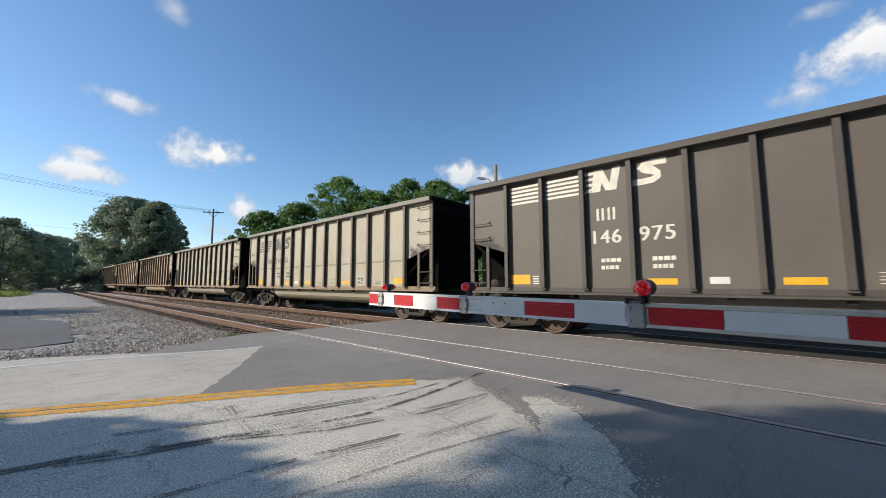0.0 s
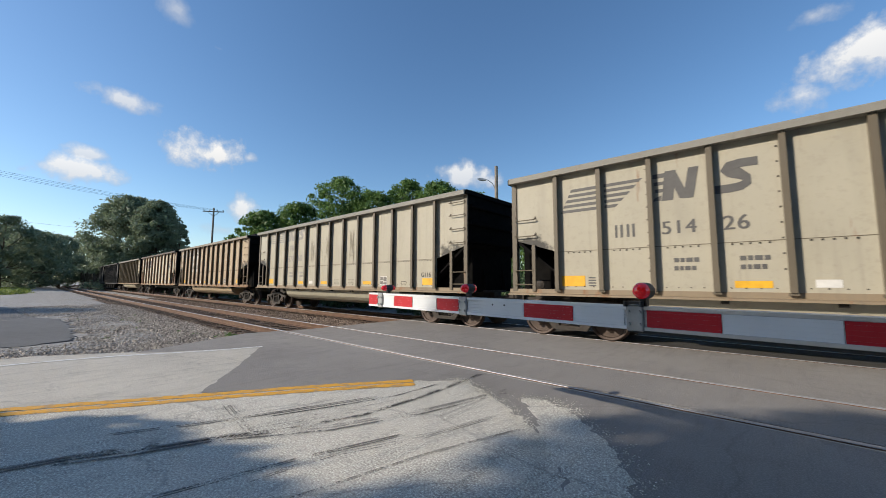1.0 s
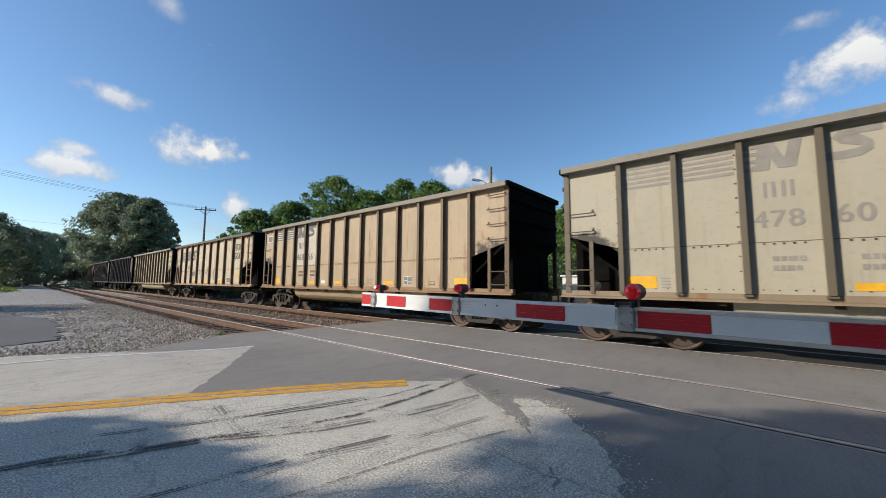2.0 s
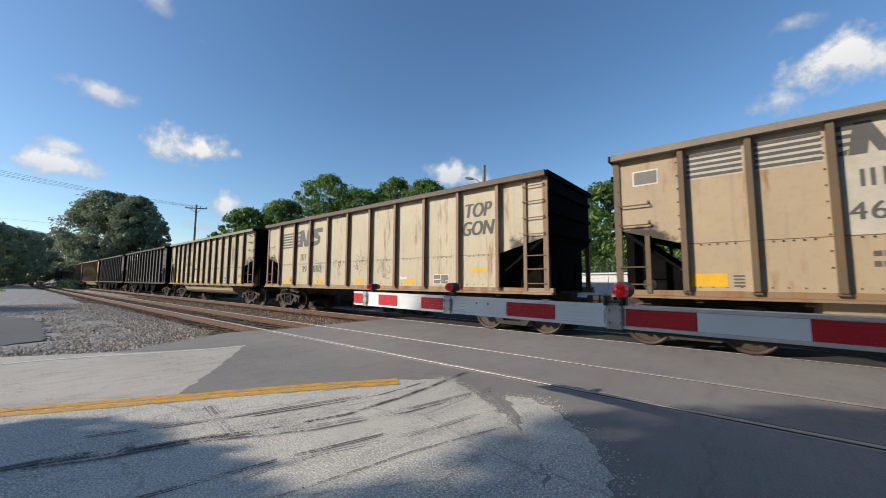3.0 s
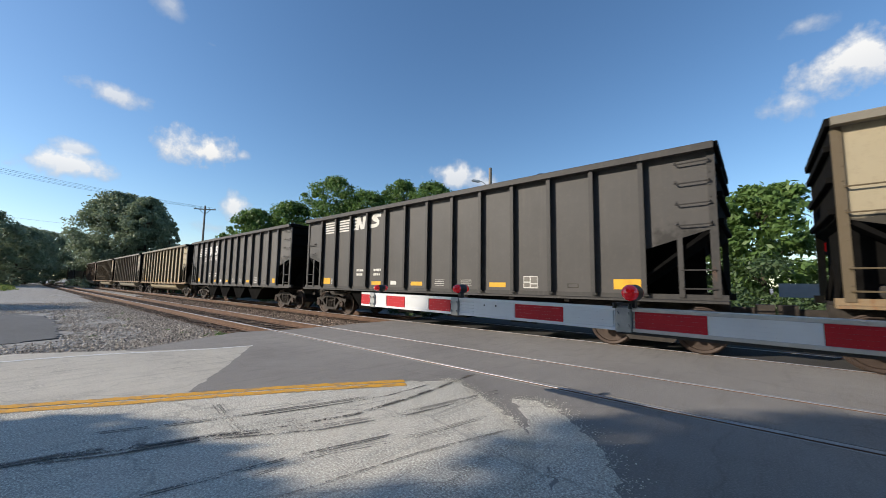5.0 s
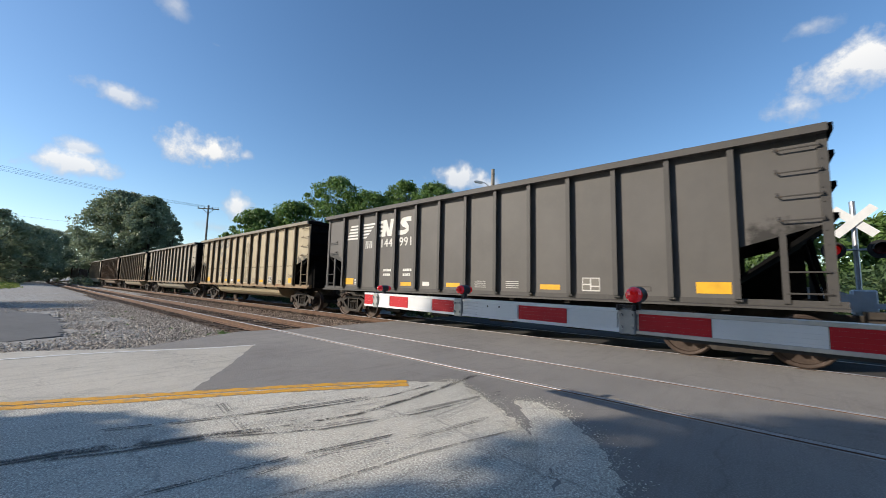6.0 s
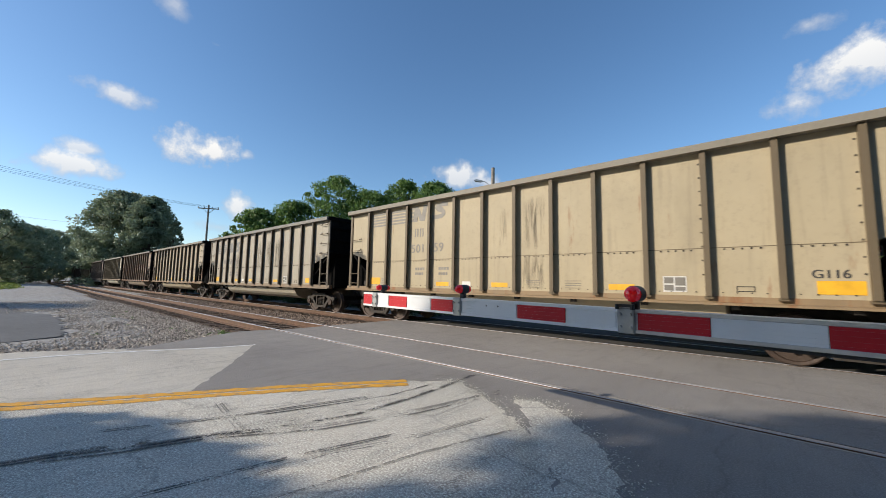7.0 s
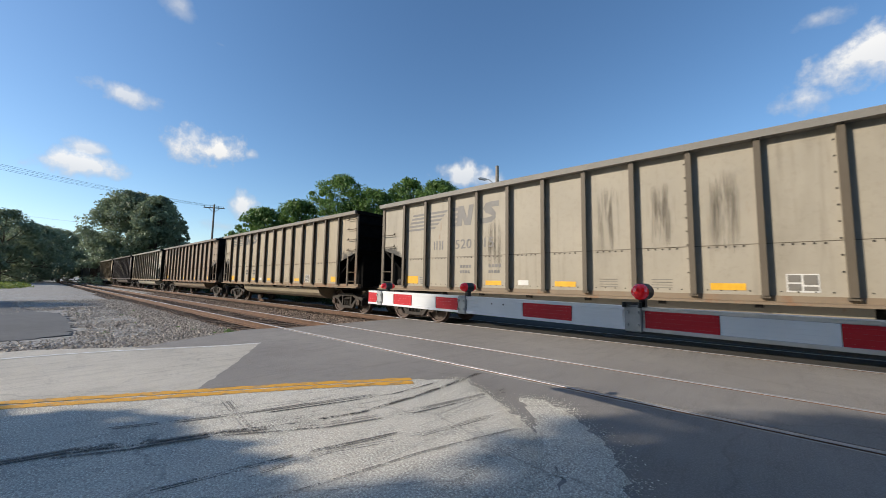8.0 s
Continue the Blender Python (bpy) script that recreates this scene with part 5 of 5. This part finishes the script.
# ---- poles and wires ----
def build_poles():
    p = empty("utility_pole", pose(-57.7, 16.4, -0.2), "grey wooden utility pole with a crossarm", "utility pole", "utility poles")
    part("shaft", rod(bmesh.new(), (0, 0, 0), (0, 0, 11.9), 0.17, 10, 0.11), M["pole"], p)
    d = Vector((0.55, 0.83, 0)).normalized()
    bm = bmesh.new()
    rod(bm, d * -1.3 + Vector((0, 0, 11.4)), d * 1.3 + Vector((0, 0, 11.4)), 0.075, 6)
    for s in (-1, 1):
        rod(bm, (0, 0, 10.7), d * s * 0.7 + Vector((0, 0, 11.35)), 0.03, 5)
    part("crossarm", bm, M["pole"], p)
    for k in (-1.2, -0.5, 0.5, 1.2):
        part("insulator", rod(bmesh.new(), d * k + Vector((0, 0, 11.45)), d * k + Vector((0, 0, 11.66)), 0.05, 8, 0.03), M["lamp_black"], p)
    q = empty("utility_pole", pose(-39.0, -17.5, -0.2), "grey wooden utility pole with a crossarm", "utility pole", "utility poles")
    part("shaft", rod(bmesh.new(), (0, 0, 0), (0, 0, 11.3), 0.17, 10, 0.11), M["pole"], q)
    part("crossarm", rod(bmesh.new(), (-1.2, 0, 10.8), (1.2, 0, 10.8), 0.075, 6), M["pole"], q)
    for k in (-1.2, -0.5, 0.5, 1.2):
        a, b = Vector((-57.7, 16.4, 11.4)) + d * k, Vector((-39.0 + k, -17.5, 10.7))
        wire(a, b, 0.7)
    wire((-94, 16, 11.2), (-42, -19, 6.9), 0.4)
    s = empty("street_lamp_pole", pose(-18.1, 27.6, -0.2), "brown wooden pole with a street lamp on a bracket", "street lamp")
    part("shaft", rod(bmesh.new(), (0, 0, 0), (0, 0, 12.2), 0.19, 12, 0.15), M["pole"], s)
    e = Vector((-0.8, -0.6, 0))
    bm = bmesh.new()
    pts = [Vector((0, 0, 9.9)), e * 0.35 + Vector((0, 0, 10.6)), e * 0.75 + Vector((0, 0, 10.93)), e * 1.0 + Vector((0, 0, 10.97))]
    for a, b in zip(pts, pts[1:]):
        rod(bm, a, b, 0.035, 6)
    part("bracket", bm, M["galv"], s)
    bm = bmesh.new()
    prism(bm, [(-0.42, 0.0), (-0.3, -0.09), (0.2, -0.1), (0.4, -0.02), (0.3, 0.07), (-0.25, 0.08)], -0.14, 0.14)
    part("lamp_head", bm, M["galv"], s, "", Matrix.Translation(e * 1.3 + Vector((0, 0, 11.0))) @ pose(0, 0, 0, 0, 8, 37))


def wire(a, b, sag):
    a, b = Vector(a), Vector(b)
    bm = bmesh.new()
    n = 14
    pts = [a.lerp(b, k / n) - Vector((0, 0, sag * 4 * (k / n) * (1 - k / n))) for k in range(n + 1)]
    for p, q in zip(pts, pts[1:]):
        rod(bm, p, q, 0.009, 4)
    tagged(part("overhead_wire", bm, M["cable"]), "thin black overhead wire between poles", "wire", "overhead wires")


build_poles()


# ---- trees ----
def leaf_cloud(centres, radii, count, size, rng, flat_=0.75, up=0.5):
    """Leaf blades scattered in clumps, as vertices and faces."""
    centres, radii = np.array(centres), np.array(radii)
    k = rng.integers(0, len(centres), count)
    v = rng.normal(size=(count, 3))
    v /= np.linalg.norm(v, axis=1)[:, None]
    r = rng.random(count) ** 0.45
    p = centres[k] + v * (radii[k] * r)[:, None] * np.array([1, 1, flat_])
    nrm = v * 0.7 + rng.normal(size=(count, 3)) * 0.6 + np.array([0, 0, up])
    nrm /= np.linalg.norm(nrm, axis=1)[:, None]
    t = np.cross(nrm, rng.normal(size=(count, 3)))
    t /= np.linalg.norm(t, axis=1)[:, None]
    b = np.cross(nrm, t)
    s = size * rng.uniform(0.6, 1.3, count)[:, None]
    q = np.stack([p - t * s, p - b * s * 0.42 + nrm * s * 0.12, p + t * s, p + b * s * 0.42 + nrm * s * 0.12], 1)
    return q.reshape(-1, 3)


def leaves_mesh(verts):
    me = bpy.data.meshes.new("leaves")
    n = len(verts) // 4
    me.vertices.add(4 * n)
    me.vertices.foreach_set("co", verts.astype(np.float32).ravel())
    me.loops.add(4 * n)
    me.loops.foreach_set("vertex_index", np.arange(4 * n, dtype=np.int32))
    me.polygons.add(n)
    me.polygons.foreach_set("loop_start", np.arange(0, 4 * n, 4, dtype=np.int32))
    me.update(calc_edges=True)
    return me


def tree(x, y, height, radius, seed, label, leaf="leaf", low=0.25, clumps=70, leaves=9000, size=0.22, cone=0.0, group="trees by the railway", puff=(0.1, 0.3)):
    rng = np.random.default_rng(seed)
    t = empty("tree", pose(x, y, -0.2), label, "tree", group)
    base = height * low
    centres, radii = [], []
    for k in range(clumps):
        f = rng.random() ** 0.85
        z = base + (height - base) * f
        prof = math.sin(math.pi * min(1, 0.18 + 0.82 * f)) ** 0.55 if not cone else 1.05 - f
        a, rr = rng.uniform(0, 2 * math.pi), radius * prof * (0.35 + 0.65 * rng.random() ** 0.5) * rng.uniform(0.75, 1.1)
        cr = radius * rng.uniform(*puff) * (0.7 if cone else 1)
        centres.append((rr * math.cos(a), rr * math.sin(a), min(z, height - cr * 0.6)))
        radii.append(cr)
    bm = bmesh.new()
    lean = Vector((rng.uniform(-0.3, 0.3), rng.uniform(-0.3, 0.3), 0))
    r0 = height * 0.022
    prev, rp = Vector((0, 0, 0)), r0 * 1.35
    spine = []
    for k in range(1, 7):
        q = Vector((0, 0, height * 0.82 * k / 6)) + lean * (k / 6) + Vector((rng.uniform(-0.1, 0.1), rng.uniform(-0.1, 0.1), 0))
        rq = r0 * (1 - 0.86 * k / 6)
        rod(bm, prev, q, rp, 9, rq)
        spine.append(q)
        prev, rp = q, rq
    for c in centres[:22]:
        c = Vector(c)
        src = min(spine, key=lambda s: abs(s.z - c.z * 0.75))
        midp = src.lerp(c, 0.5) + Vector((0, 0, -0.06 * height * rng.random()))
        rod(bm, src, midp, r0 * 0.34, 5, r0 * 0.2)
        rod(bm, midp, c, r0 * 0.2, 5, r0 * 0.05)
    part("trunk", bm, M["bark"], t)
    part("crown", leaves_mesh(leaf_cloud(centres, radii, leaves, size, rng)), M[leaf], t)
    return t


def build_trees():
    green = "leafy green broadleaf tree with an uneven crown"
    dim = "dense dark green tree at the far bend"
    # beyond the train, along the far road
    for x, y, h, r, s in ((-50.5, 32.3, 18.2, 5.2, 1), (-57.5, 29.0, 14.6, 4.6, 2), (-61.0, 24.5, 13.0, 4.2, 3), (-45.0, 34.0, 15.5, 4.5, 4), (-45.5, 42.0, 19.0, 4.6, 5), (-39.0, 43.0, 17.8, 4.6, 6), (-36.0, 47.0, 16.5, 4.5, 7)):
        tree(x, y, h, r * 1.35, s, green, "leaf", 0.02, 260, 20000, 0.25, puff=(0.06, 0.22))
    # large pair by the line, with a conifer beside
    tree(-95.5, 12.4, 18.6, 6.6, 11, "large round-topped green tree with haze-paled leaves", "leaf_hazy", 0.02, 300, 34000, 0.3, puff=(0.16, 0.34))
    tree(-88.5, 15.8, 17.2, 4.5, 12, "large round-topped green tree with haze-paled leaves", "leaf_hazy", 0.02, 260, 26000, 0.3, puff=(0.18, 0.36))
    tree(-84.0, 18.6, 12.5, 4.8, 13, "dark green conifer with level boughs", "leaf_hazy", 0.1, 90, 9000, 0.24, 1.0, puff=(0.08, 0.2))
    # the wood at the bend
    k = 20
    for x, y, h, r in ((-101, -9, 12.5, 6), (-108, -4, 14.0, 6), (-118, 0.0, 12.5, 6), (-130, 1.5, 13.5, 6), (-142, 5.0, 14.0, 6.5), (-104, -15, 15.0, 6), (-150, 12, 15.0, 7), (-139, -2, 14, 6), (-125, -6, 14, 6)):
        tree(x, y, h, r, k, dim, "leaf_hazy", 0.02, 110, 11000, 0.3)
        k += 1
    # beyond the crossing
    for x, y, h, r in ((0.4, 25.5, 7.0, 3.2), (-3.6, 26.5, 8.6, 3.6), (-7.6, 28.5, 9.0, 3.8), (-11.5, 31.0, 8.4, 3.8), (5.4, 29.0, 5.6, 3.4), (-16.5, 36.0, 8.4, 4.2), (-23.0, 38.0, 8.8, 4.2)):
        tree(x, y, h, r, k, "small leafy tree beyond the crossing", "leaf", 0.0, 150, 15000, 0.18)
        k += 1
    # behind the viewer, whose shade falls on the road
    tree(-9.52, -15.47, 14.2, 4.7, 51, "tall unseen tree added behind the viewer", "leaf", 0.63, 190, 34000, 0.28)
    tree(-10.62, -9.5, 6.1, 2.5, 52, "lower roadside tree behind the viewer", "leaf", 0.1, 120, 22000, 0.22)
    tree(-4.5, -19.5, 14.0, 5.0, 53, "tall unseen tree added behind the viewer", "leaf", 0.2, 100, 18000, 0.3)
    # unseen trees added to cut the sky light on train and road
    for x, y, h, r in ((9.5, -8.0, 15.0, 5.5), (15.0, 1.0, 14.0, 5.0), (1.0, -19.0, 16.0, 6.0), (10.5, -17.0, 15.0, 6.0), (-24.0, -28.0, 12.0, 6.0), (-13.0, -29.0, 12.0, 6.0)):
        tree(x, y, h, r, k, "tall unseen tree added behind the viewer", "leaf", 0.12, 120, 14000, 0.4)
        k += 1
    tree(-43.0, -20.5, 13.0, 4.5, 54, "tall roadside tree beside the lot", "leaf", 0.2, 80, 7000, 0.26)


build_trees()


def build_bushes():
    rng = np.random.default_rng(77)
    cs = [(rng.uniform(-26, 14), rng.uniform(20, 24), rng.uniform(0.2, 2.4)) for _ in range(130)]
    me = leaves_mesh(leaf_cloud(cs, [rng.uniform(0.8, 1.6) for _ in cs], 42000, 0.13, rng))
    # low dark leaves added to stand in for the shade seen beneath the cars
    low = leaves_mesh(leaf_cloud([(rng.uniform(-100, -9), rng.uniform(13.2, 15.5), rng.uniform(-0.1, 0.7)) for _ in range(330)], [rng.uniform(0.5, 0.9) for _ in range(330)], 42000, 0.14, rng))
    tagged(part("undergrowth", low, M["leaf_dark"]), "dark green undergrowth added to darken the view beneath the train", "undergrowth", kind="stuff")
    tagged(part("hedge", me, M["leaf_dark"]), "dark green hedge beyond the crossing", "hedge", kind="stuff")
    cs = [(rng.uniform(-112, -62), rng.uniform(-9, -0.8), -0.02) for _ in range(300)]
    me = leaves_mesh(leaf_cloud(cs, [rng.uniform(0.8, 1.6) for _ in cs], 24000, 0.2, rng, 0.22, 1.0))
    tagged(part("grass", me, M["grass"]), "sunlit yellow-green grass verge", "grass", kind="stuff")


build_bushes()


# ---- loose stones ----
def stones(name, label, n, x0, x1, y0, y1, zfun, size, seed, keep=None):
    rng = np.random.default_rng(seed)
    u = rng.random(n) ** 1.6
    x = x1 + (x0 - x1) * u
    y = rng.uniform(y0, y1, n)
    if keep is not None:
        ok = keep(x, y)
        x, y = x[ok], y[ok]
    n = len(x)
    s = size * rng.uniform(0.55, 1.5, n)
    z = np.array([zfun(a, b) for a, b in zip(x, y)])
    base = np.array([(1, 0, 0), (-1, 0, 0), (0, 1, 0), (0, -1, 0), (0, 0, 0.8), (0, 0, -0.8)], float)
    jit = base[None] + rng.uniform(-0.35, 0.35, (n, 6, 3))
    a = rng.uniform(0, 6.28, n)
    c, sn = np.cos(a), np.sin(a)
    rot = np.stack([jit[..., 0] * c[:, None] - jit[..., 1] * sn[:, None], jit[..., 0] * sn[:, None] + jit[..., 1] * c[:, None], jit[..., 2]], -1)
    v = rot * s[:, None, None] + np.stack([x, y, z + s * 0.3], -1)[:, None]
    f = np.array([(0, 2, 4), (2, 1, 4), (1, 3, 4), (3, 0, 4), (2, 0, 5), (1, 2, 5), (3, 1, 5), (0, 3, 5)])
    fs = (f[None] + 6 * np.arange(n)[:, None, None]).reshape(-1, 3)
    me = bpy.data.meshes.new(name)
    me.from_pydata(v.reshape(-1, 3).tolist(), [], fs.tolist())
    tagged(part(name, me, M["ballast"] if name == "ballast" else M["stone"]), label, "gravel", kind="stuff")


def bed(x, y):
    return -0.13 if y < 3.6 else (-0.13 - 0.1 * min(1, (y - 3.6) / 0.4))


stones("ballast", "grey crushed-stone ballast between the sleepers", 42000, -45, CROSS_X0 - 0.1, 3.7, 12.2, lambda x, y: -0.235, 0.042, 5)
stones("gravel", "loose grey gravel beside the track", 95000, -32, -9.2, -2.5, 4.2, bed, 0.04, 6, lambda x, y: ((y > 1.0 + 0.15 * np.sin(3 * x)) | (x > -12.3 + 0.1 * np.sin(5 * y)) | (x < -21.5 - y)) & (x < -9.75 - 0.3 * np.maximum(y - 1.2, 0)) & ((y > 0) | (x < -10.6)))


def weeds():
    rng = np.random.default_rng(9)
    cs = [(-10.9 - rng.random() * 0.6, 3.4 + rng.random() * 0.5, -0.12) for _ in range(9)] + [(rng.uniform(-22, -12), rng.uniform(1.2, 3.2), -0.12) for _ in range(10)]
    me = leaves_mesh(leaf_cloud(cs, [rng.uniform(0.05, 0.12) for _ in cs], 900, 0.035, rng, 0.9, 0.2))
    tagged(part("weeds", me, M["leaf"]), "small green weeds growing in the gravel", "weeds", kind="stuff")


weeds()

motions()
